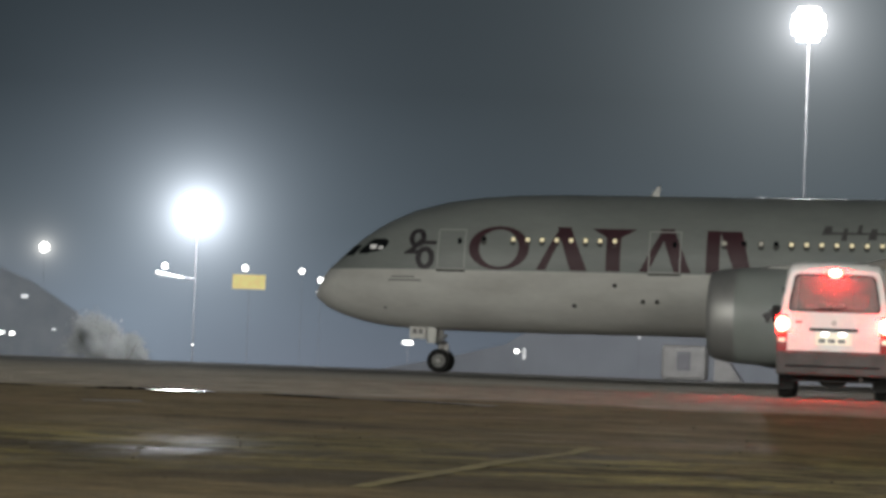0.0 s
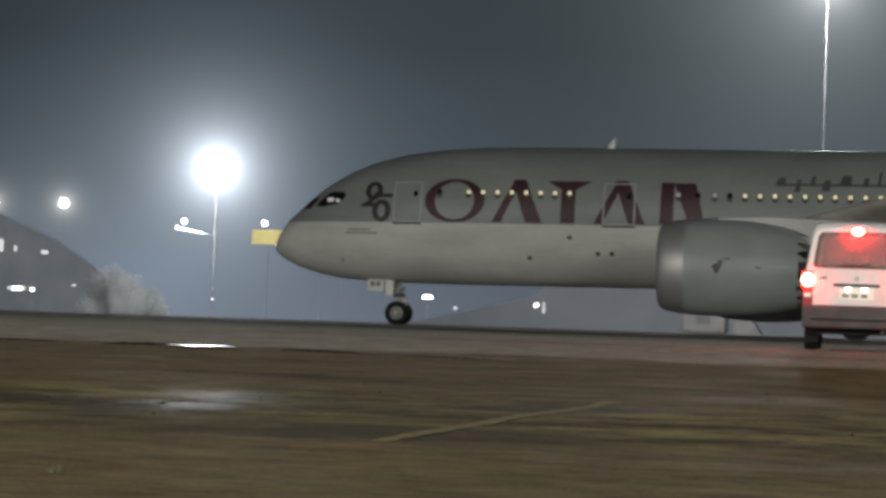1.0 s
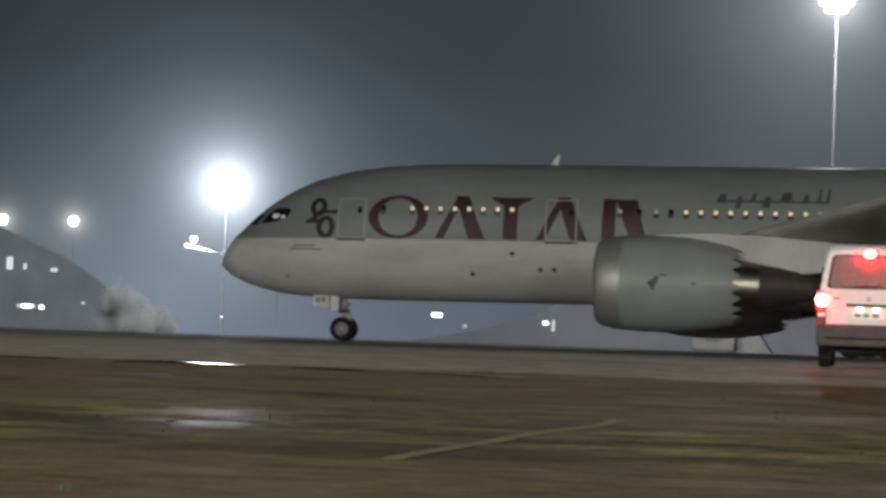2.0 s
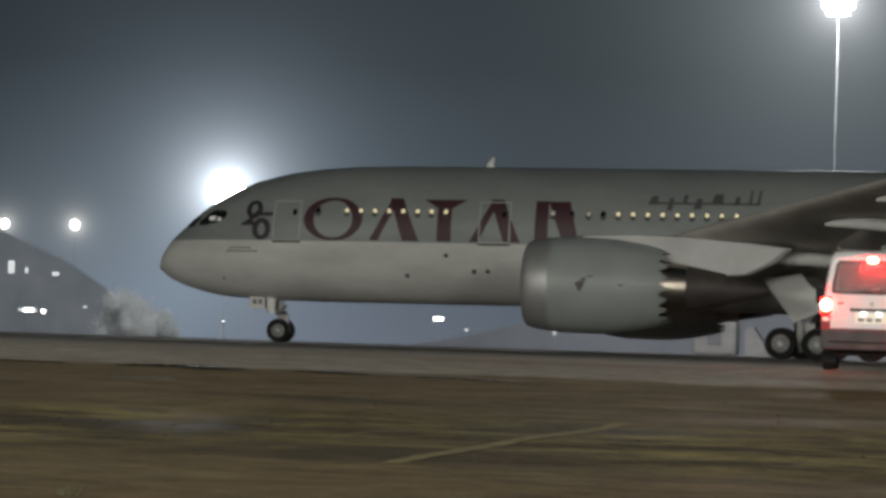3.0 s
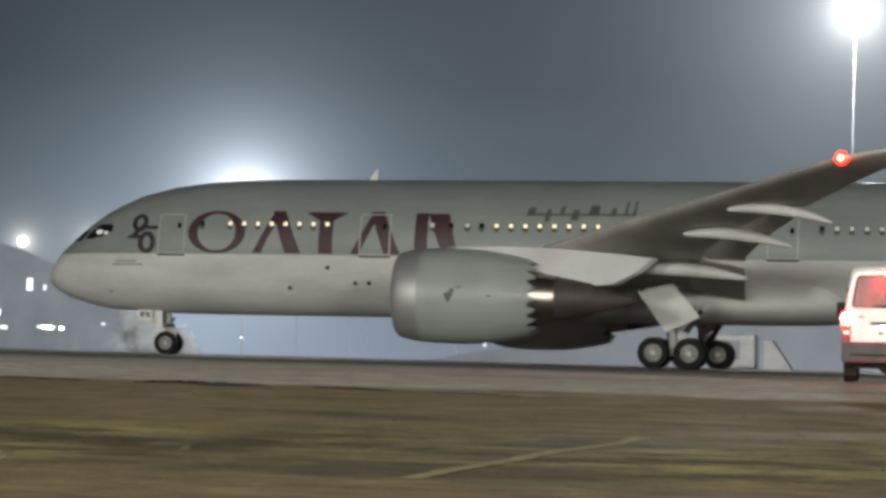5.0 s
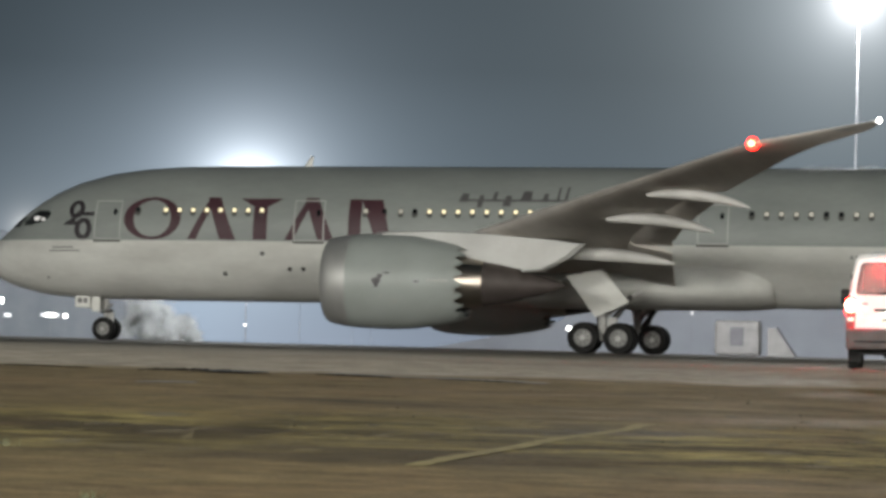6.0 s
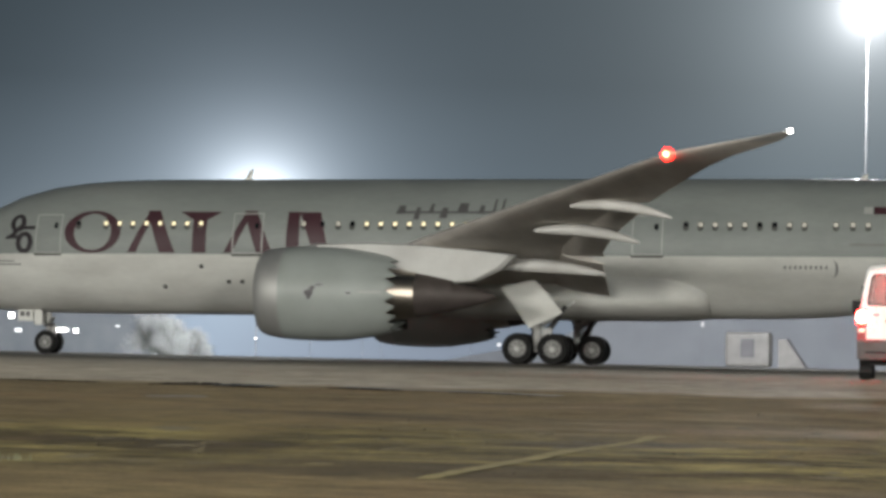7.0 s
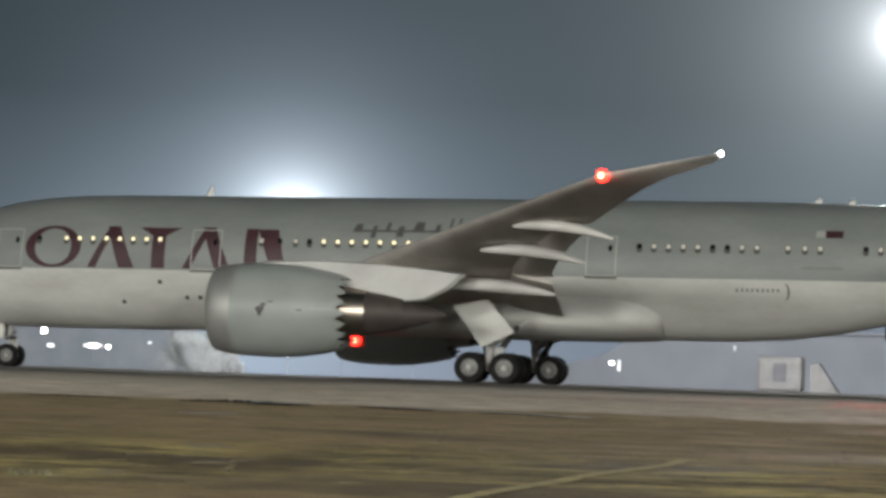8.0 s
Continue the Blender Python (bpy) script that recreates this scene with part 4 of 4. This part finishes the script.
# ---- the van ----
def build_van():
    van = thing("van", (0, 0, 0), "white minibus van seen from behind with glowing brake lights", "van")
    # body: sections from the tail forward, with the shoulder drawn in above the belt
    rings = []
    for y, k, roof, low in ((0.0, 0.97, 1.80, 0.42), (0.06, 1.0, 1.86, 0.38), (0.22, 1.0, 1.90, 0.36), (1.2, 1.0, 1.93, 0.36), (2.6, 1.0, 1.93, 0.36), (3.3, 1.0, 1.88, 0.36), (3.9, 0.99, 1.55, 0.36), (4.35, 0.97, 1.12, 0.36), (4.6, 0.93, 0.95, 0.38), (4.68, 0.86, 0.85, 0.42)):
        half = [(0.80, low), (0.835, low + 0.12), (0.845, 0.75), (0.83, 1.02), (0.76, min(1.45, roof - 0.28)), (0.70, roof - 0.10), (0.64, roof - 0.025), (0.40, roof), (0.0, roof + 0.005)]
        rings.append([(x * k, y, z) for x, z in half] + [(-x * k, y, z) for x, z in reversed(half[:-1])])
    pane = [(0.60, 1.21), (0.66, 1.215), (0.68, 1.26), (0.665, 1.36), (0.64, 1.50), (0.605, 1.68), (0.55, 1.73), (0.30, 1.737), (0.0, 1.74)]
    pane += [(-x, z) for x, z in reversed(pane[:-1])]
    inner = [(x * 0.965, 1.47 + (z - 1.47) * 0.93) for x, z in pane]
    shell = loft([[(x, 0.0, z) for x, z in pane], *rings], caps=False)
    shell.verts.ensure_lookup_table()
    shell.faces.new(shell.verts[-len(pane):])
    part("body", shell, "van_white", van, "white painted steel body", smooth=True)
    seal = part("window_seal", loft([[(x, -0.006, z) for x, z in pane], [(x, -0.006, z) for x, z in inner], [(x, 0.03, z) for x, z in inner]], caps=False), "van_black", van, "black rubber window seal")
    part("wiper", tube((-0.28, -0.025, 1.24), (0.20, -0.025, 1.27), 0.012, 0.008, 8), "van_black", seal)
    part("rear_window", loft([[(x, y, z) for x, z in inner] for y in (0.012, 0.018)]), "van_glass", van, "tinted rear window over the seats")
    for y, high in ((1.05, 1.27), (1.95, 1.30)):
        for x in (-0.36, 0.36):
            seat = part("seat_back", box(x - 0.27, x + 0.27, y, y + 0.14, 0.62, high, 0.05), "seat_cloth", van, "grey cloth seat back")
            part("headrest", box(x - 0.13, x + 0.13, y + 0.02, y + 0.11, high + 0.05, high + 0.22, 0.04), "seat_cloth", seat)
            for dx in (-0.06, 0.06):
                part("headrest_post", tube((x + dx, y + 0.065, high - 0.02), (x + dx, y + 0.065, high + 0.08), 0.008, seg=8), "gear_paint", seat)
    part("cabin_floor", box(-0.76, 0.76, 0.12, 3.4, 0.56, 0.60), "seat_cloth", van)
    gate = part("tailgate_seam", box(-0.68, 0.68, -0.008, 0.02, 0.655, 0.667), "van_black", van)
    part("garnish", box(-0.36, 0.36, -0.03, 0.02, 0.945, 0.985, 0.008), "van_black", van, "dark trim strip over the plate")
    # the plate lamps' light is put into the plate as its own glow
    plate = part("number_plate", box(-0.27, 0.27, -0.02, 0.02, 0.755, 0.925, 0.005), "pale_own_glow", van, "number plate with its lamp light as its own glow")
    for x in (-0.17, -0.03, 0.12):
        part("plate_bar", box(x - 0.05, x + 0.05, -0.026, 0, 0.785, 0.835), "trace_mark", plate)
    for x in (-0.13, 0.13):
        part("plate_lamp", ball((x, -0.03, 0.905), 0.032, squash=(1.6, 0.5, 0.8)), "lamp_glow", plate, "small lit plate lamp", smooth=True)
    part("emblem", tube((0, -0.02, 1.06), (0, 0.02, 1.06), 0.04), "bare_metal", van)
    for x, w in ((-0.52, 0.05),):
        part("badge_bar", box(x - w, x + w, -0.012, 0.02, 1.05, 1.08), "faint_mark", van)
    for s in (-1, 1):
        lamp_ = part("tail_lamp", box(s * 0.765 - 0.078, s * 0.765 + 0.078, -0.03, 0.10, 0.56, 1.16, 0.02), "dull_red", van, "upright red tail lamp")
        part("brake_light", box(s * 0.765 - 0.082, s * 0.765 + 0.082, -0.05, 0.02, 0.90, 1.14, 0.03), "brake_red", lamp_, "glowing red brake light")
        part("bulb", ball((s * 0.765, -0.055, 1.03), 0.105, squash=(1, 0.5, 1)), "brake_core", lamp_, smooth=True)
        part("reversing_lens", box(s * 0.765 - 0.055, s * 0.765 + 0.055, -0.04, 0, 0.78, 0.84, 0.01), "pale_own_glow", lamp_)
        part("side_window", box(s * 0.775 - 0.015, s * 0.775 + 0.015, 0.5, 3.0, 1.12, 1.55, 0.01), "dark_glass", van)
        mirror = part("door_mirror", box(s * 0.97 - 0.09, s * 0.97 + 0.09, 3.55, 3.65, 1.10, 1.36, 0.03), "van_black", van, "black door mirror")
        part("mirror_arm", tube((s * 0.80, 3.6, 1.15), (s * 0.95, 3.6, 1.18), 0.02), "van_black", mirror)
        part("mud_flap", box(s * 0.70 - 0.11, s * 0.70 + 0.11, 0.52, 0.54, 0.12, 0.40), "rubber", van)
    part("high_brake_light", box(-0.12, 0.12, -0.05, 0.02, 1.70, 1.80, 0.02), "brake_red", van, "glowing high brake light")
    part("high_bulb", ball((0, -0.055, 1.75), 0.075, squash=(1.4, 0.5, 0.8)), "brake_core", van, smooth=True)
    part("bumper", box(-0.84, 0.84, -0.10, 0.20, 0.33, 0.655, 0.04), "bumper_grey", van, "dark plastic rear bumper")
    part("bumper_step", box(-0.70, 0.70, -0.125, -0.05, 0.44, 0.47, 0.01), "van_black", van, "ribbed step along the bumper")
    part("underbody", box(-0.62, 0.62, 0.25, 4.2, 0.24, 0.42), "van_black", van)
    part("rear_axle", tube((-0.7, 0.85, 0.31), (0.7, 0.85, 0.31), 0.06), "van_black", van)
    part("exhaust_pipe", tube((0.42, -0.02, 0.28), (0.42, 1.6, 0.30), 0.03, seg=10), "hot_metal", van)
    part("spare_wheel", spin([(-0.08, 0.15), (-0.08, 0.28), (0.08, 0.28), (0.08, 0.15)], "y", (0, 0.5, 0.42), 20), "rubber", van)
    part("windscreen", loft([[(-0.62, 3.42, 1.80), (0.62, 3.42, 1.80), (0.70, 3.93, 1.22), (-0.70, 3.93, 1.22)], [(-0.62, 3.47, 1.83), (0.62, 3.47, 1.83), (0.70, 3.98, 1.25), (-0.70, 3.98, 1.25)]]), "dark_glass", van)
    for ob in van.children_recursive:
        ob.data.transform(Matrix.Diagonal((1, 1, 1.075, 1)))
    wheels = []
    for y in (0.85, 3.55):
        for s in (-1, 1):
            p = (s * 0.72, y, 0.315)
            hub = part("road_wheel", tube((-0.1, 0, 0), (0.1, 0, 0), 0.06), "gear_paint", van)
            r, w = 0.315, 0.10
            part("tyre", spin([(-w * 0.7, r * 0.6), (-w, r * 0.75), (-w * 0.9, r * 0.95), (0, r), (w * 0.9, r * 0.95), (w, r * 0.75), (w * 0.7, r * 0.6)], "x", (0, 0, 0), 30), "rubber", hub, smooth=True)
            part("rim", spin([(-w * 0.6, 0.02), (-w * 0.5, r * 0.4), (-w * 0.75, r * 0.61), (w * 0.75, r * 0.61), (w * 0.5, r * 0.4), (w * 0.6, 0.02)], "x", (0, 0, 0), 20), "rim_metal", hub, smooth=True)
            hub.matrix_basis = Matrix.Translation(p)
            wheels.append((hub, p))
    return van, wheels


VAN, VAN_WHEELS = build_van()


# ---- masts, lamps and buildings beyond the taxiway ----
def flood_mast(place, height, spread, label, radius):
    x, y, _ = place
    z0 = ground_z(y)
    mast = thing("floodlight_mast", (x, y, z0), label, "light mast", "floodlight masts")
    top = height - z0
    part("pole", tube((0, 0, 0), (0, 0, top), radius, radius * 0.5), "mast_steel", mast, "slim galvanised pole", smooth=True)
    part("base_plate", tube((0, 0, 0), (0, 0, 0.06), radius * 2.2), "mast_steel", mast)
    part("head_frame", box(-spread, spread, -0.12, 0.12, top - 0.08, top + 0.08, 0.02), "mast_steel", mast)
    part("head_frame", box(-0.1, 0.1, -0.1, 0.1, top - spread, top + spread, 0.02), "mast_steel", mast)
    step = spread * 2 / 5
    for row in range(5):
        dz = (row - 2) * step
        half = math.sqrt(max(0.05, (spread * 1.02) ** 2 - dz * dz))
        count = max(2, round(2 * half / (step * 1.1)))
        w = half / count
        for i in range(count):
            fx = -half + w * (2 * i + 1)
            lampbox = part("floodlight", box(fx - w * 0.96, fx + w * 0.96, -0.45, -0.13, top + dz - step * 0.48, top + dz + step * 0.48, 0.05), "mast_steel", mast)
            part("lens", box(fx - w * 0.92, fx + w * 0.92, -0.47, -0.455, top + dz - step * 0.45, top + dz + step * 0.45), "flood_glow", lampbox, "glaring white lens")
    return mast


def street_lamp(place, height, reach, label, lift=0.3):
    x, y = place
    z0 = ground_z(y)
    post = thing("street_lamp", (x, y, z0), label, "street lamp", "lamps beyond the taxiway")
    top = height - z0
    part("pole", tube((0, 0, 0), (0, 0, top - lift), 0.016, 0.012), "haze_steel", post, smooth=True)
    if abs(reach) > 0.1:
        part("arm", tube((0, 0, top - lift - 0.02), (reach, 0, top - 0.05), 0.05, 0.04, 8), "mast_steel", post)
    head = part("lamp_head", box(reach - 0.35, reach + 0.35, -0.14, 0.14, top - 0.1, top + 0.02, 0.03), "mast_steel", post)
    part("lens", ball((reach, -0.1, top + 0.02), 0.24 if y < 280 else 0.52, squash=(1, 0.8, 1)), "lamp_glow", head, "bright lamp", smooth=True)


near = flood_mast(FLOOD, FLOOD[2], 1.5, "floodlight mast glaring white in the haze", 0.045)
near_top = 7.25 - ground_z(FLOOD[1])
part("arm", tube((0, 0, near_top - 1.0), (-1.1, 0, near_top - 0.84), 0.05, 0.04, 8), "mast_steel", near)
side_lamp = part("side_lamp", tube((-0.95, 0, near_top - 0.88), (-3.2, 0, near_top - 0.50), 0.07, 0.17, 12), "cool_glow", near, "lit tilted lamp housing", smooth=True)
part("lens", ball((-2.5, -0.1, near_top + 0.02), 0.22, squash=(1, 0.8, 1)), "lamp_glow", side_lamp, "bright lamp", smooth=True)
part("marker_lamp", ball((0, -0.1, 1.46), 0.05), "lamp_glow", near, "small lamp low on the pole", smooth=True)
flood_mast(HIGH, HIGH[2], 1.45, "tall floodlight mast with a glaring ring of lamps", 0.105)
street_lamp((-100.96, 300.0), 10.89, 0.0, "lone bright lamp on a pole in the haze")
street_lamp((-108.7, 300.0), 10.84, 0.0, "lone bright lamp on a pole in the haze")
street_lamp((-63.45, 260.0), 8.03, 0.0, "small lamp on a pole beyond the taxiway")
street_lamp((-61.72, 260.0), 7.28, 0.0, "small lamp on a pole beyond the taxiway")


def sign_board():
    y = 220.0
    z0 = ground_z(y)
    sign = thing("sign_board", (-57.8, y, z0), "glowing yellow sign board with a lamp on top", "sign")
    part("post", tube((0, 0.1, 0), (0, 0.1, 5.6 - z0), 0.016), "haze_steel", sign)
    part("panel", box(-1.27, 1.27, -0.08, 0.08, 5.42 - z0, 6.5 - z0, 0.03), "sign_glow", sign, "plain yellow lit panel")
    part("lamp_arm", tube((-0.3, 0, 6.5 - z0), (-0.3, -0.05, 6.9 - z0), 0.04), "mast_steel", sign)
    part("lamp", ball((-0.3, -0.1, 6.99 - z0), 0.22), "lamp_glow", sign, smooth=True)


def hangar():
    y = 280.0
    z0 = ground_z(y)
    ob = thing("hangar", (-90, y, z0), "dim hangar with a sloping roof and a few lit windows", "hangar", turn=18)
    outline = [(-30, 0), (14.0, 0), (14.0, 3.4), (13.2, 4.4), (9.0, 7.1), (3.2, 9.6), (-6, 12.0), (-30, 13.0)]
    part("wall", loft([[(x - 14, 0, z) for x, z in outline], [(x - 14, 25, z) for x, z in outline]]), "hangar_wall", ob)
    roof = [(14.2, 3.4), (13.3, 4.45), (9.05, 7.15), (3.2, 9.65), (-6, 12.05), (-30, 13.1)]
    part("roof_sheet", loft([[(x - 14, yy, z - 0.05) for x, z in roof] + [(x - 14, yy, z + 0.12) for x, z in reversed(roof)] for yy in (0.1, 25.1)]), "hangar_wall", ob)
    for x0, x1, a, b in ((3.7, 4.3, 5.8, 7.0), (5.33, 5.62, 5.85, 6.4), (7.95, 8.6, 5.7, 6.05), (4.8, 6.6, 2.16, 2.44), (7.0, 7.45, 2.08, 2.34), (11.0, 11.4, 2.66, 2.86), (1.3, 2.0, 2.0, 2.36)):
        win = part("window", box(x0 - 14, x1 - 14, -0.05, 0.02, a, b, 0.01), "cool_glow", ob, "lit window")
        part("window_frame", box(x0 - 14.06, x1 - 13.94, -0.03, 0.0, a - 0.06, a - 0.005), "hangar_roof", win)


def hut():
    y = 290.0
    z0 = ground_z(y)
    ob = thing("cabin_hut", (-32.6, y, z0), "small white cabin with one dark square window", "hut")
    part("shell", box(-2.15, 2.15, 0, 3.4, 0.15, 3.43, 0.32), "hut_white", ob)
    part("window", box(-0.62, 0.70, -0.03, 0.03, 1.05, 2.85), "hut_dark", ob, "dark square window")
    part("skid", box(-1.8, 1.8, 0.2, 3.2, 0, 0.17), "hut_dark", ob)
    part("roof_edge", box(-2.0, 2.0, -0.04, 3.44, 3.40, 3.50, 0.03), "hut_white", ob)
    w = thing("loading_ramp", (-29.3, y, z0), "pale triangular ramp beside the cabin", "ramp")
    part("side", loft([[(-0.3, yy, 0.05), (2.4, yy, 0.05), (0.5, yy, 2.85), (-0.3, yy, 2.85)] for yy in (0, 2.0)]), "hut_white", w)
    part("deck", loft([[(2.5, yy, 0.1), (2.42, yy, 0.02), (0.45, yy, 2.86), (0.55, yy, 2.95)] for yy in (-0.05, 2.05)]), "hut_dark", w)


def low_terminal():
    y = 330.0
    z0 = ground_z(y)
    ob = thing("terminal_building", (-48.0, y, z0), "long low terminal building, walls tinted towards the haze", "building")
    part("wall", loft([[(-24, yy, 0), (46, yy, 0), (46, yy, 6.5), (-4, yy, 6.5), (-9, yy, 3.4), (-16, yy, 1.6)] for yy in (0, 18)]), "hazed_terminal_wall", ob)
    part("roof", box(-4.4, 46.4, -0.6, 18.4, 6.5, 6.9, 0.05), "hazed_terminal_wall", ob)


def shrub(place, size, seed):
    rnd = random.Random(seed)
    x, y = place
    ob = thing("shrub", (x, y, ground_z(y)), "floodlit shrub beyond the taxiway, its leaves paled to haze grey", "shrub", "shrubs")
    bm = bmesh.new()
    for i in range(7):
        a = rnd.uniform(0, 6.28)
        tube((0, 0, 0), (size * 0.4 * math.cos(a), size * 0.4 * math.sin(a), size * rnd.uniform(0.5, 0.8)), 0.06, 0.02, 6, bm)
    part("trunk", bm, "bark", ob)
    clumps = []
    for i in range(26):
        a, k, hz = rnd.uniform(0, 6.28), rnd.random() ** 0.5, rnd.random() ** 1.4
        reach = size * 0.62 * k * (1 - 0.6 * hz)
        clumps.append((Vector((reach * math.cos(a), reach * math.sin(a), size * (0.12 + 0.72 * hz))), size * rnd.uniform(0.10, 0.20)))
    bm = bmesh.new()
    for i in range(14000):
        centre, radius = clumps[i % len(clumps)]
        c = centre + Vector([rnd.gauss(0, 0.75) for _ in range(3)]) * radius
        q = Euler((rnd.uniform(0, 6), rnd.uniform(0, 6), rnd.uniform(0, 6))).to_matrix()
        r = rnd.uniform(0.05, 0.12)
        bm.faces.new([bm.verts.new(c + q @ Vector(p)) for p in ((-r, 0, 0), (0, -r * 0.5, 0), (r, 0, 0), (0, r * 0.5, 0))])
    part("crown", bm, "haze_grey_leaf", ob)


def service_light(place, size, mat, label):
    x, y, z = place
    z0 = ground_z(y)
    ob = thing("service_light", (x, y, z0), label, "light", "small lights beyond the taxiway")
    part("post", tube((0, 0, 0), (0, 0, z - z0), 0.016, seg=8), "haze_steel", ob)
    part("lens", box(-size[0] / 2, size[0] / 2, -0.1, 0.05, z - z0 - size[1] / 2, z - z0 + size[1] / 2, 0.03), mat, ob, "lit lens")


sign_board()
hangar()
hut()
low_terminal()
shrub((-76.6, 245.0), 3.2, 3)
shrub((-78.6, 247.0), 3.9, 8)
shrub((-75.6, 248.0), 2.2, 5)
service_light((-49.5, 240, 1.93), (0.8, 0.26), "lamp_glow", "low bright white strip light on a post")
service_light((-40.5, 240, 1.55), (0.34, 0.24), "lamp_glow", "low white lamp beyond the taxiway")
service_light((-39.9, 240, 1.35), (0.26, 0.9), "dim_glow", "dim upright white light on a post")
service_light((-89.05, 240, 2.74), (0.42, 0.42), "lamp_glow", "round bright lamp on a short post")
service_light((-84.6, 240, 1.59), (0.85, 0.26), "lamp_glow", "low bright white strip light on a post")
service_light((-83.3, 240, 1.53), (0.32, 0.24), "lamp_glow", "low white lamp beyond the taxiway")
service_light((-47.16, 240, 1.1), (0.3, 0.22), "dim_glow", "faint white lamp on a short post")
service_light((-29.3, 230, 2.95), (0.22, 0.4), "dim_glow", "dim white lamp on a short post")


# ---- what moves ----
def rolled(t):
    return float(np.polyval((0.001061, -0.014972, 0.095823, 2.616771, 0.0), t))


VAN_PATH = [(0.0, 45.0), (0.5, 46.4), (1.0, 47.6), (1.5, 48.7), (2.2, 50.2), (3.0, 51.2), (3.5, 51.7), (4.0, 52.0), (5.5, 52.5), (6.5, 52.75), (7.0, 52.9), (8.0, 53.05)]


def motions():
    steps = [0.2 * i for i in range(41)]
    walk(AIRLINER, [(t, pose(-29.917 - rolled(t), 125.941, 0)) for t in steps])
    for wheel, place, radius in WHEELS:
        walk(wheel, [(t, pose(*place, 0, -math.degrees(rolled(t) / radius), 0)) for t in steps])
    # the added blind swings aside after 7.6 s to uncover the beacon
    walk(BEACON_BLIND, [(t, pose(21.16, 0, 1.64, 0, 0, a)) for t, a in ((0.0, 0), (7.6, 0), (7.67, 60), (7.74, 120), (7.8, 180), (8.0, 180))])
    rows, spun = [], []
    for t in [0.1 * i for i in range(81)]:
        y = float(np.interp(t, *zip(*VAN_PATH)))
        x = -2.83 - (y - 45.0) * 0.0443
        rows.append((t, pose(x, y, ground_z(y), 0, 0, 2.5)))
        spun.append((t, -math.degrees((y - 45.0) / 0.315)))
    walk(VAN, rows[::5])
    for wheel, place in VAN_WHEELS:
        walk(wheel, [(t, pose(*place, a, 0, 0)) for t, a in spun])


motions()
